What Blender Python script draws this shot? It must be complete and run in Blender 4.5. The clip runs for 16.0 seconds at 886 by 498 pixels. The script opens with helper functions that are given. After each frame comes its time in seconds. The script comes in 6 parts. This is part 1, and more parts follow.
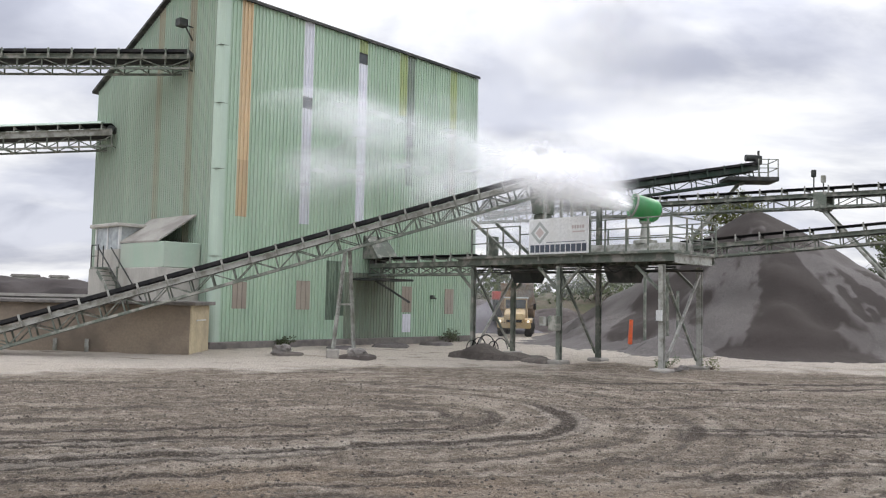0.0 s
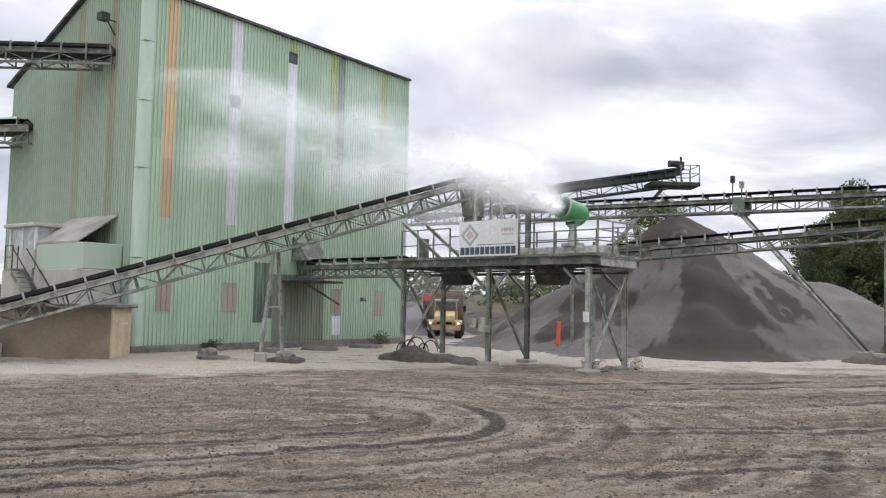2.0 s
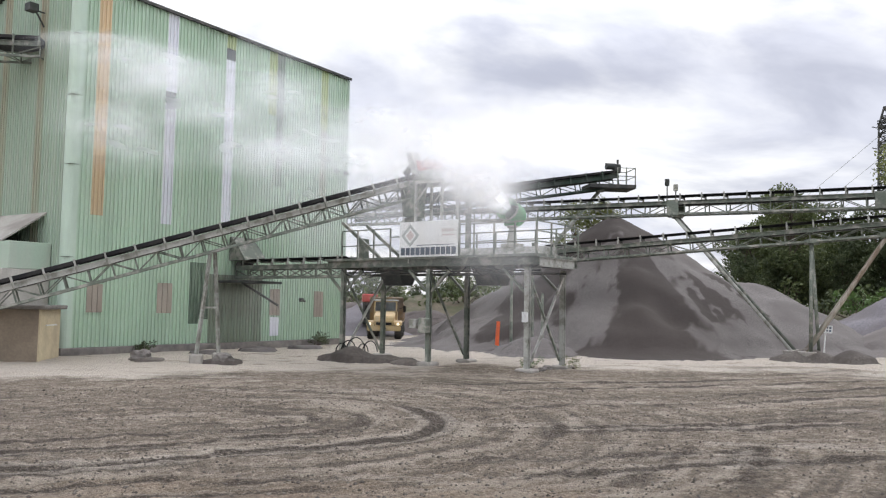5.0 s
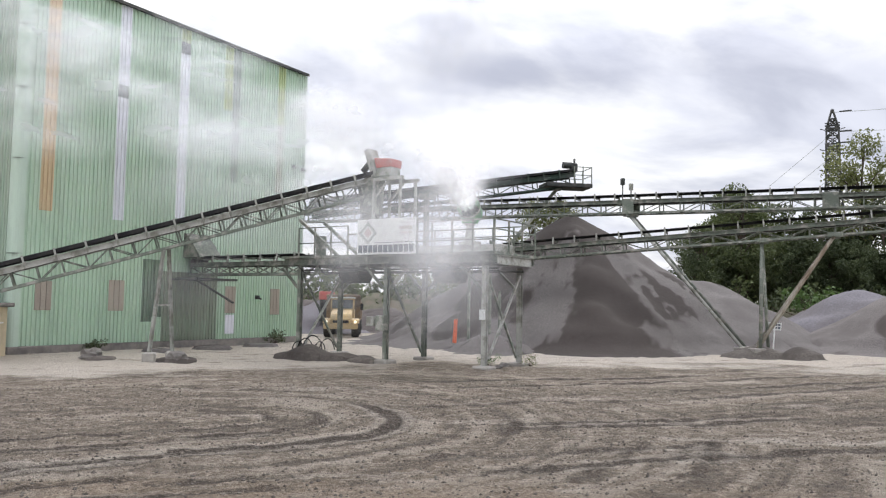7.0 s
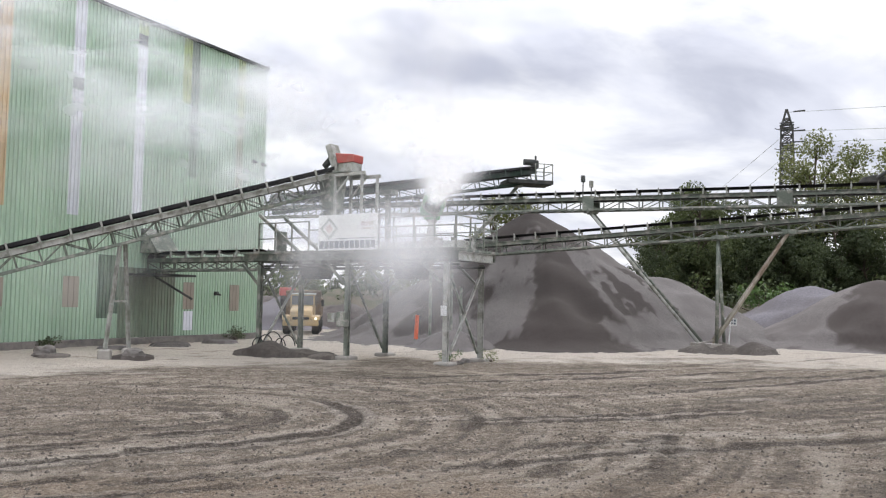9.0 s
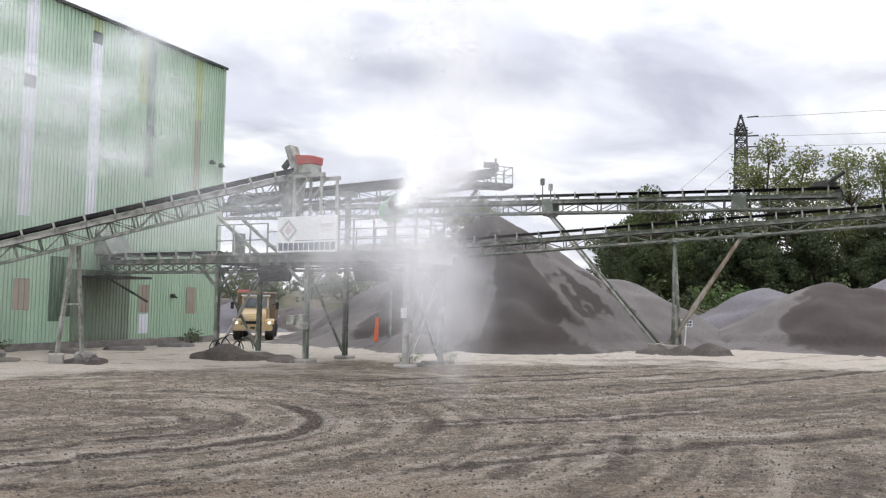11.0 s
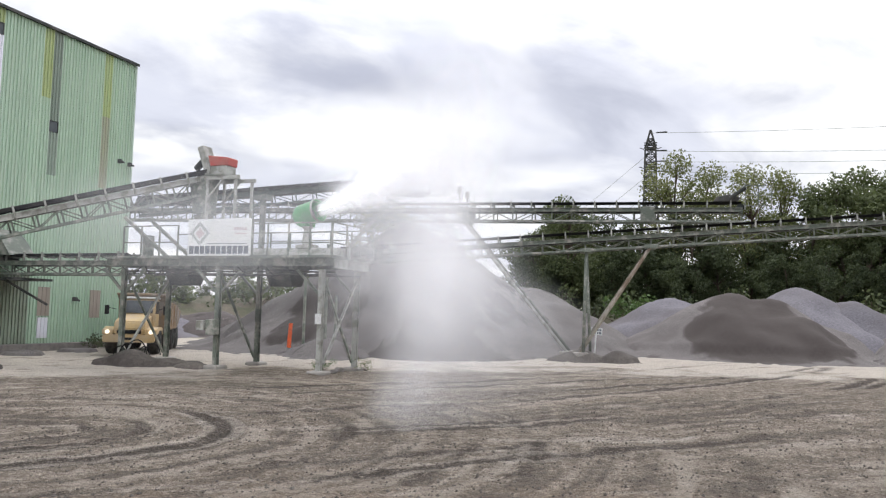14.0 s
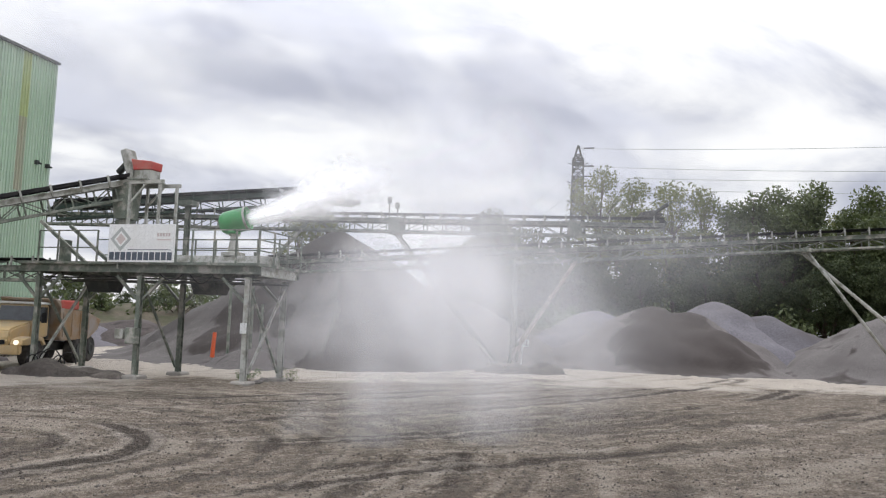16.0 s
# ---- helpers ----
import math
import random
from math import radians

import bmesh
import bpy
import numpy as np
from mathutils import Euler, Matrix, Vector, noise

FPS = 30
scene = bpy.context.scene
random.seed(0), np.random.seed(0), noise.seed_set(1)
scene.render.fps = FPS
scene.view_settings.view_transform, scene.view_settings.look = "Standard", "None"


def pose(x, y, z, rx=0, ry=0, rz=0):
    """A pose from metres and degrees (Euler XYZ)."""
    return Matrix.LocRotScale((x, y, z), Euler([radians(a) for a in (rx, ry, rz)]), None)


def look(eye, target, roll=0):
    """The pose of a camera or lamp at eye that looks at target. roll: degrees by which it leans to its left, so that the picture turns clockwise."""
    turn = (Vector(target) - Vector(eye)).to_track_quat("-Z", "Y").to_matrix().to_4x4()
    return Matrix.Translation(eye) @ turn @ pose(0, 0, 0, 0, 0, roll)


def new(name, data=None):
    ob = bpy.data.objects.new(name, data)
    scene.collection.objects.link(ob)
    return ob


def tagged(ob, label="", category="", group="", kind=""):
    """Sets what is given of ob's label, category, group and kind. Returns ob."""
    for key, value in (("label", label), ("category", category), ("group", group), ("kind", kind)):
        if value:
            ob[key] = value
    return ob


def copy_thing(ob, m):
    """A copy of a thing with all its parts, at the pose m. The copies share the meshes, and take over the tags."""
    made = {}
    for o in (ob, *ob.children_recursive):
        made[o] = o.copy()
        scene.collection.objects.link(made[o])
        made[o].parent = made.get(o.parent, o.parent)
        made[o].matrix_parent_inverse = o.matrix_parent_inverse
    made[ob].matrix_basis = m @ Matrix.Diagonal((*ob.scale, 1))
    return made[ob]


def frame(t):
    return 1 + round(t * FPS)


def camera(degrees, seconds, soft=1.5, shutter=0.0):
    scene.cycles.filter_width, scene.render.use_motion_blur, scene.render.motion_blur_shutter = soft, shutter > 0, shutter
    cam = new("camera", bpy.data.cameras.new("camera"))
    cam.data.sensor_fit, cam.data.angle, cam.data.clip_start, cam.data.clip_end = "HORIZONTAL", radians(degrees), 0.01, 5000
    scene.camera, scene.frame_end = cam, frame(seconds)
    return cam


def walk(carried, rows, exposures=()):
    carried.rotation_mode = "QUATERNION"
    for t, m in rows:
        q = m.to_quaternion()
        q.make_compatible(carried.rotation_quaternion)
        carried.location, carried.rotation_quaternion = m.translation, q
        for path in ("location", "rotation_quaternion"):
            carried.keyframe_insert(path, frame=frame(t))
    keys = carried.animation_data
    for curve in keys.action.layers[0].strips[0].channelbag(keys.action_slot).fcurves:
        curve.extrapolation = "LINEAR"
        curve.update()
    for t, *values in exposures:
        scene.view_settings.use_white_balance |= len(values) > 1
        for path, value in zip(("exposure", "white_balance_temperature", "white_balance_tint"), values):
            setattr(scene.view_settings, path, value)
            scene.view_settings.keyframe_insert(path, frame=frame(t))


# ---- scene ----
cam = camera(57.6, 16.0, soft=1.2)
EYE = 2.2
TURNS = [
    (0.0, -0.00, 3.70, -1.20),
    (0.5, -1.51, 3.78, -1.16),
    (1.0, -2.72, 3.75, -1.19),
    (1.5, -3.78, 3.76, -1.10),
    (2.0, -4.95, 3.95, -1.08),
    (2.5, -6.14, 4.23, -1.09),
    (3.0, -6.92, 4.37, -1.03),
    (3.5, -7.45, 4.31, -1.11),
    (4.0, -7.98, 4.20, -1.13),
    (6.5, -11.38, 3.92, -0.91),
    (7.0, -12.20, 3.94, -1.01),
    (7.5, -13.03, 3.82, -1.10),
    (8.0, -13.77, 3.70, -1.05),
    (8.5, -14.38, 3.71, -1.02),
    (9.0, -14.93, 3.71, -0.98),
    (11.5, -18.69, 3.88, -0.95),
    (12.0, -19.71, 3.82, -1.05),
    (12.5, -20.72, 3.97, -1.18),
    (13.0, -21.69, 4.11, -1.29),
    (13.5, -22.62, 4.34, -1.37),
    (14.0, -23.76, 4.51, -1.45),
    (14.5, -25.29, 4.63, -1.52),
    (15.0, -26.55, 4.75, -1.48),
    (15.5, -27.74, 4.99, -1.64),
    (16.0, -28.84, 5.41, -1.96),
]
walk(cam, [(t, pose(0, 0, EYE, 90 + pitch, roll, yaw)) for t, yaw, pitch, roll in TURNS],
     [(0, 0.0), (1.5, 0.03), (3.5, 0.08), (6.5, 0.14), (9, 0.14), (12, 0.12), (14, 0.12), (15, 0.02), (16, -0.1)])

# ---- world, sun ----
SUN_AZ, SUN_EL = 38.0, 42.0


def build_world():
    world = bpy.data.worlds.new("overcast_sky")
    scene.world = world
    world.use_nodes = True
    nt = world.node_tree
    nt.nodes.clear()
    n = nt.nodes.new
    out, bg = n("ShaderNodeOutputWorld"), n("ShaderNodeBackground")
    sky = n("ShaderNodeTexSky")
    sky.sky_type, sky.sun_disc = "NISHITA", False
    sky.sun_elevation, sky.sun_rotation = radians(SUN_EL), radians(SUN_AZ)
    coord, sep = n("ShaderNodeTexCoord"), n("ShaderNodeSeparateXYZ")
    nt.links.new(coord.outputs["Generated"], sep.inputs[0])

    def math_node(op, a, b=None, c=None):
        m = n("ShaderNodeMath")
        m.operation = op
        for i, val in enumerate((a, b, c)):
            if val is None:
                continue
            if isinstance(val, (int, float)):
                m.inputs[i].default_value = val
            else:
                nt.links.new(val, m.inputs[i])
        return m.outputs[0]

    lift = math_node("ADD", math_node("MAXIMUM", sep.outputs[2], 0.0), 0.34)
    px, py = math_node("DIVIDE", sep.outputs[0], lift), math_node("DIVIDE", sep.outputs[1], lift)
    comb = n("ShaderNodeCombineXYZ")
    nt.links.new(px, comb.inputs[0])
    nt.links.new(math_node("MULTIPLY", py, 1.5), comb.inputs[1])
    comb.inputs[2].default_value = 3.7

    def cloud(scale, detail, rough, lo, hi):
        tex, ramp = n("ShaderNodeTexNoise"), n("ShaderNodeMapRange")
        tex.inputs["Scale"].default_value, tex.inputs["Detail"].default_value = scale, detail
        tex.inputs["Roughness"].default_value = rough
        tex.inputs["Distortion"].default_value = 0.35
        nt.links.new(comb.outputs[0], tex.inputs["Vector"])
        ramp.interpolation_type = "SMOOTHSTEP"
        ramp.inputs[1].default_value, ramp.inputs[2].default_value = lo, hi
        nt.links.new(tex.outputs[0], ramp.inputs[0])
        return ramp.outputs[0]

    def mix(fac, a, b):
        m = n("ShaderNodeMix")
        m.data_type = "RGBA"
        for key, val in ((0, fac), (6, a), (7, b)):
            if isinstance(val, tuple):
                m.inputs[key].default_value = val
            elif isinstance(val, float):
                m.inputs[key].default_value = val
            else:
                nt.links.new(val, m.inputs[key])
        return m.outputs[2]

    grey = mix(cloud(2.9, 6, 0.5, 0.34, 0.66), (0.50, 0.52, 0.62, 1), (0.74, 0.76, 0.86, 1))
    white = mix(cloud(1.7, 7, 0.52, 0.42, 0.66), grey, (1.12, 1.12, 1.12, 1))
    scaled = n("ShaderNodeVectorMath")
    scaled.operation = "SCALE"
    scaled.inputs[3].default_value = 0.12
    nt.links.new(sky.outputs[0], scaled.inputs[0])
    both = mix(0.94, scaled.outputs[0], white)
    nt.links.new(both, bg.inputs[0])
    # an overcast sky is brightest overhead
    high = n("ShaderNodeMapRange")
    for k, val in enumerate((0.28, 0.95, 1.0, 3.2)):
        high.inputs[k + 1].default_value = val
    nt.links.new(sep.outputs[2], high.inputs[0])
    nt.links.new(high.outputs[0], bg.inputs[1])
    nt.links.new(bg.outputs[0], out.inputs[0])


build_world()
sun_data = bpy.data.lights.new("sun", "SUN")
sun_data.energy, sun_data.angle, sun_data.color = 1.1, radians(15), (1.0, 0.96, 0.9)
sun = new("sun", sun_data)
sun.matrix_world = look((math.sin(radians(SUN_AZ)) * 80, math.cos(radians(SUN_AZ)) * 80, 80 * math.tan(radians(SUN_EL))), (0, 0, 0))


# ---- materials ----
def ramp_node(nt, source, stops):
    r = nt.nodes.new("ShaderNodeValToRGB")
    while len(r.color_ramp.elements) < len(stops):
        r.color_ramp.elements.new(0.5)
    for e, (p, c) in zip(r.color_ramp.elements, stops):
        e.position, e.color = p, (*c, 1)
    nt.links.new(source, r.inputs[0])
    return r.outputs[0]


def noise_node(nt, vec, scale, detail=5, rough=0.6):
    t = nt.nodes.new("ShaderNodeTexNoise")
    t.inputs["Scale"].default_value, t.inputs["Detail"].default_value = scale, detail
    t.inputs["Roughness"].default_value = rough
    if vec is not None:
        nt.links.new(vec, t.inputs["Vector"])
    return t.outputs[0]


def mix_node(nt, fac, a, b, blend="MIX"):
    m = nt.nodes.new("ShaderNodeMix")
    m.data_type, m.blend_type = "RGBA", blend
    for key, val in ((0, fac), (6, a), (7, b)):
        if isinstance(val, tuple):
            m.inputs[key].default_value = (*val, 1)
        elif isinstance(val, (int, float)):
            m.inputs[key].default_value = val
        else:
            nt.links.new(val, m.inputs[key])
    return m.outputs[2]


def range_node(nt, src, a, b, lo=0.0, hi=1.0):
    m = nt.nodes.new("ShaderNodeMapRange")
    m.interpolation_type = "SMOOTHSTEP"
    for i, val in enumerate((a, b, lo, hi)):
        m.inputs[i + 1].default_value = val
    nt.links.new(src, m.inputs[0])
    return m.outputs[0]


def material(name, base, dirt=None, dirt_amount=0.5, scale=1.5, grain=30.0, rough=0.7, metal=0.0, bump=0.15,
             streak=1.0, vary=0.12, islands=False, bump_scale=None, edge=0.175, fresh=None):
    """Procedural surface: base colour with fine grain, larger dirt patches (stretched down by streak) and slight relief."""
    mat = bpy.data.materials.new(name)
    mat.use_nodes = True
    nt = mat.node_tree
    bsdf = nt.nodes["Principled BSDF"]
    coord = nt.nodes.new("ShaderNodeTexCoord").outputs["Object"]
    mapping = nt.nodes.new("ShaderNodeMapping")
    mapping.inputs["Scale"].default_value = (1, 1, 1 / streak)
    nt.links.new(coord, mapping.inputs[0])
    fine = noise_node(nt, coord, grain, 4, 0.65)
    spread = 0.17 if fresh else 0.25
    col = ramp_node(nt, fine, [(0.5 - spread, tuple(c * (1 - vary * 1.6) for c in base)), (0.5 + spread, tuple(min(1, c * (1 + vary)) for c in base))])
    if dirt:
        big = noise_node(nt, mapping.outputs[0], scale, 6, 0.62)
        middle = 0.675 - 0.28 * dirt_amount
        fac = range_node(nt, big, middle - edge, middle + edge)
        col = mix_node(nt, fac, col, dirt)
    if fresh:
        run = nt.nodes.new("ShaderNodeAttribute")
        run.attribute_name = "fresh"
        col = mix_node(nt, range_node(nt, run.outputs["Fac"], 0.3, 0.66, 0, 0.88), col, fresh)
    info = nt.nodes.new("ShaderNodeNewGeometry" if islands else "ShaderNodeObjectInfo")
    rnd = info.outputs["Random Per Island" if islands else "Random"]
    tint = ramp_node(nt, rnd, [(0, (1 - vary,) * 3), (1, (1 + vary * 0.4,) * 3)])
    col = mix_node(nt, 1.0, col, tint, "MULTIPLY")
    nt.links.new(col, bsdf.inputs["Base Color"])
    nt.links.new(range_node(nt, fine, 0.2, 0.8, max(0.05, rough - 0.12), min(1, rough + 0.12)), bsdf.inputs["Roughness"])
    bsdf.inputs["Metallic"].default_value = metal
    if rough >= 0.6:
        bsdf.inputs["Specular IOR Level"].default_value = 0.2
    if bump:
        b = nt.nodes.new("ShaderNodeBump")
        b.inputs["Strength"].default_value, b.inputs["Distance"].default_value = bump, 0.02
        nt.links.new(noise_node(nt, coord, bump_scale or grain * 0.6, 5, 0.7), b.inputs["Height"])
        nt.links.new(b.outputs[0], bsdf.inputs["Normal"])
    return mat


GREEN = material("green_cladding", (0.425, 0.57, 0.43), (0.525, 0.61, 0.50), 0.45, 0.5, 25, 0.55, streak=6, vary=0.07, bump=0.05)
GREY_GREEN = material("greyer_green_cladding", (0.385, 0.50, 0.395), (0.46, 0.49, 0.42), 0.5, 0.5, 25, 0.6, streak=6, vary=0.08, bump=0.05)
PALE_GREEN = material("pale_green_trim", (0.50, 0.62, 0.51), (0.42, 0.50, 0.42), 0.35, 0.6, 25, 0.5, streak=5, vary=0.06, bump=0.05)
DARK_GREEN = material("dark_green_sheet", (0.13, 0.22, 0.16), (0.2, 0.26, 0.2), 0.4, 0.6, 25, 0.6, streak=5, bump=0.05)
ORANGE = material("ochre_sheet", (0.70, 0.545, 0.35), (0.60, 0.46, 0.30), 0.5, 0.8, 20, 0.6, streak=5, bump=0.05)
LILAC = material("translucent_white_sheet", (0.80, 0.80, 0.86), (0.68, 0.71, 0.72), 0.4, 0.7, 20, 0.45, streak=5, bump=0.04)
YELLOW = material("yellow_green_sheet", (0.46, 0.52, 0.24), (0.34, 0.44, 0.26), 0.5, 0.7, 20, 0.5, streak=5, bump=0.05)
RUST = material("rusty_brown_sheet", (0.40, 0.35, 0.29), (0.31, 0.26, 0.22), 0.5, 1.0, 20, 0.75, streak=4)
GREY_SHEET = material("dull_grey_green_sheet", (0.27, 0.325, 0.27), (0.36, 0.42, 0.35), 0.45, 0.6, 20, 0.55, streak=5, bump=0.05)
DARK_STREAK = material("dark_streaked_cladding", (0.13, 0.17, 0.13), (0.33, 0.42, 0.32), 0.38, 0.9, 20, 0.7, streak=5, bump=0.05, edge=0.14)
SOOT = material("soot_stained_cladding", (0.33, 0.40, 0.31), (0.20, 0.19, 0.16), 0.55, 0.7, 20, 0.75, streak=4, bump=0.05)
RUST_GREEN = material("rust_streaked_cladding", (0.44, 0.40, 0.30), (0.38, 0.45, 0.35), 0.5, 0.6, 20, 0.7, streak=6, bump=0.05)
STEEL = material("dusty_green_steel", (0.165, 0.188, 0.155), (0.36, 0.35, 0.31), 0.42, 2.2, 18, 0.65, vary=0.2, edge=0.1)
RUST_STEEL = material("rust_streaked_steel", (0.17, 0.13, 0.095), (0.36, 0.34, 0.29), 0.45, 1.4, 18, 0.75, vary=0.2, streak=4, edge=0.08)
STEEL_LIGHT = material("dust_covered_steel", (0.44, 0.44, 0.405), (0.22, 0.22, 0.185), 0.5, 2.2, 18, 0.75, vary=0.15, edge=0.1)
STEEL_DARK = material("dark_greasy_steel", (0.045, 0.05, 0.047), (0.13, 0.12, 0.11), 0.4, 1.5, 18, 0.6, vary=0.15)
STEEL_BLACK_GREEN = material("dark_green_steel", (0.035, 0.06, 0.045), (0.10, 0.11, 0.10), 0.35, 1.3, 18, 0.6, vary=0.15)
BLACK = material("black_rubber_belt", (0.018, 0.018, 0.02), (0.05, 0.048, 0.045), 0.4, 1.5, 20, 0.75)
CONCRETE = material("dusty_concrete", (0.40, 0.38, 0.34), (0.24, 0.22, 0.2), 0.45, 0.8, 14, 0.9, bump=0.3)
WHITEWASH = material("dusty_white_render", (0.55, 0.53, 0.48), (0.34, 0.32, 0.28), 0.45, 0.7, 14, 0.9, streak=3)
BROWN_WALL = material("mud_splashed_brown_render", (0.32, 0.262, 0.2), (0.2, 0.165, 0.13), 0.5, 0.6, 12, 0.9, bump=0.25)
CREAM = material("cream_render", (0.62, 0.53, 0.36), (0.44, 0.37, 0.26), 0.35, 0.9, 12, 0.85, bump=0.2)
GRAVEL = material("grey_gravel", (0.20, 0.182, 0.171), (0.16, 0.144, 0.135), 0.5, 0.3, 20, 0.95, bump=1.0, vary=0.3, bump_scale=5, edge=0.08, fresh=(0.06, 0.049, 0.043))
GRAVEL_DARK = material("damp_dark_gravel", (0.07, 0.058, 0.053), (0.105, 0.092, 0.086), 0.3, 0.25, 9, 0.95, bump=1.0, vary=0.3, bump_scale=5, fresh=(0.033, 0.026, 0.023))
GRAVEL_MID = material("dull_grey_gravel", (0.145, 0.13, 0.122), (0.115, 0.102, 0.095), 0.5, 0.3, 20, 0.95, bump=1.0, vary=0.3, bump_scale=5, edge=0.08, fresh=(0.048, 0.039, 0.034))
GRAVEL_SPILL = material("brown_grey_spilled_gravel", (0.14, 0.123, 0.108), (0.08, 0.068, 0.06), 0.5, 0.8, 11, 0.95, bump=1.0, vary=0.36, bump_scale=6, edge=0.1)
GRAVEL_BLUE = material("blue_grey_gravel", (0.165, 0.155, 0.167), (0.11, 0.098, 0.098), 0.45, 0.2, 9, 0.95, bump=1.0, vary=0.3, bump_scale=5)
EARTH = material("brown_earth_bank", (0.15, 0.125, 0.09), (0.07, 0.075, 0.04), 0.55, 0.5, 8, 0.95, bump=0.8, vary=0.3)
STONE = material("grey_boulder", (0.24, 0.22, 0.2), (0.14, 0.13, 0.12), 0.5, 2.5, 14, 0.9, bump=0.5)
CANNON_GREEN = material("bright_green_paint", (0.035, 0.30, 0.075), (0.10, 0.28, 0.12), 0.35, 1.4, 14, 0.38, bump=0.03)
WHITE = material("white_paint", (0.74, 0.75, 0.74), (0.55, 0.54, 0.5), 0.3, 1.0, 12, 0.5, streak=3, bump=0.03)
SIGN_WHITE = material("white_sign_enamel", (0.87, 0.88, 0.87), (0.76, 0.76, 0.73), 0.3, 1.0, 12, 0.45, streak=3, bump=0.02)
SIGN_INK = material("faded_slate_lettering", (0.10, 0.12, 0.15), None, 0, 1, 30, 0.6, bump=0)
SIGN_GREY = material("faded_grey_print", (0.46, 0.49, 0.47), None, 0, 1, 30, 0.6, bump=0)
SIGN_PALE = material("bleached_pink_print", (0.60, 0.52, 0.50), None, 0, 1, 30, 0.6, bump=0)
RED = material("faded_red_paint", (0.50, 0.07, 0.055), (0.40, 0.14, 0.11), 0.4, 1.5, 14, 0.55)
SAFETY_ORANGE = material("orange_plastic", (0.75, 0.13, 0.04), (0.5, 0.14, 0.08), 0.3, 2, 14, 0.5)
TRUCK_YELLOW = material("dusty_yellow_paint", (0.56, 0.40, 0.19), (0.45, 0.36, 0.24), 0.5, 1.2, 14, 0.5, bump=0.04)
TRUCK_BODY = material("scraped_brown_skip", (0.27, 0.175, 0.09), (0.30, 0.28, 0.26), 0.42, 0.9, 14, 0.7)
TYRE = material("dusty_tyre_rubber", (0.035, 0.033, 0.032), (0.12, 0.11, 0.10), 0.4, 2.0, 20, 0.85)
BARK = material("grey_brown_bark", (0.11, 0.085, 0.065), (0.06, 0.05, 0.04), 0.5, 2.0, 12, 0.95, streak=4, bump=0.6)
LAMP_GLASS = material("headlight_glass", (0.9, 0.87, 0.78), None, 0, 1, 10, 0.2, bump=0)
_b = LAMP_GLASS.node_tree.nodes["Principled BSDF"]
_b.inputs["Emission Color"].default_value, _b.inputs["Emission Strength"].default_value = (1, 0.9, 0.7, 1), 0.9


def glass_material(name, tint, rough):
    mat = bpy.data.materials.new(name)
    mat.use_nodes = True
    b = mat.node_tree.nodes["Principled BSDF"]
    nt = mat.node_tree
    smear = noise_node(nt, nt.nodes.new("ShaderNodeTexCoord").outputs["Object"], 2.5)
    nt.links.new(ramp_node(nt, smear, [(0.3, tint), (0.7, tuple(c * 2.2 for c in tint))]), b.inputs["Base Color"])
    b.inputs["Roughness"].default_value, b.inputs["IOR"].default_value = rough, 1.5
    b.inputs["Specular IOR Level"].default_value = 0.6
    return mat


# pale base colour stands in for sky mirrored in the cabin panes
SKY_PALE_GLASS = glass_material("dusty_sky_tinted_glass", (0.24, 0.26, 0.26), 0.2)
DARK_GLASS = glass_material("dusty_dark_glass", (0.035, 0.04, 0.042), 0.15)


def leaf_material(name, dark, light):
    mat = bpy.data.materials.new(name)
    mat.use_nodes = True
    nt = mat.node_tree
    b = nt.nodes["Principled BSDF"]
    rnd = nt.nodes.new("ShaderNodeNewGeometry").outputs["Random Per Island"]
    coord = nt.nodes.new("ShaderNodeTexCoord").outputs["Object"]
    patch = noise_node(nt, coord, 0.35, 3)
    mid = tuple((a + c) / 2 for a, c in zip(dark, light))
    col = mix_node(nt, range_node(nt, patch, 0.3, 0.7), ramp_node(nt, rnd, [(0, dark), (1, mid)]), ramp_node(nt, rnd, [(0, mid), (1, light)]))
    nt.links.new(col, b.inputs["Base Color"])
    b.inputs["Roughness"].default_value = 0.6
    trans = nt.nodes.new("ShaderNodeBsdfTranslucent")
    nt.links.new(col, trans.inputs[0])
    m = nt.nodes.new("ShaderNodeMixShader")
    m.inputs[0].default_value = 0.35
    nt.links.new(b.outputs[0], m.inputs[1])
    nt.links.new(trans.outputs[0], m.inputs[2])
    nt.links.new(m.outputs[0], nt.nodes["Material Output"].inputs[0])
    return mat


LEAF = leaf_material("oak_green_leaves", (0.044, 0.062, 0.024), (0.155, 0.185, 0.07))
LEAF_PALE = leaf_material("pale_poplar_leaves", (0.07, 0.09, 0.03), (0.25, 0.265, 0.10))
LEAF_DARK = leaf_material("dark_undergrowth_leaves", (0.03, 0.044, 0.02), (0.105, 0.13, 0.052))
LEAF_BUSH = leaf_material("fresh_green_leaves", (0.045, 0.085, 0.02), (0.12, 0.19, 0.055))


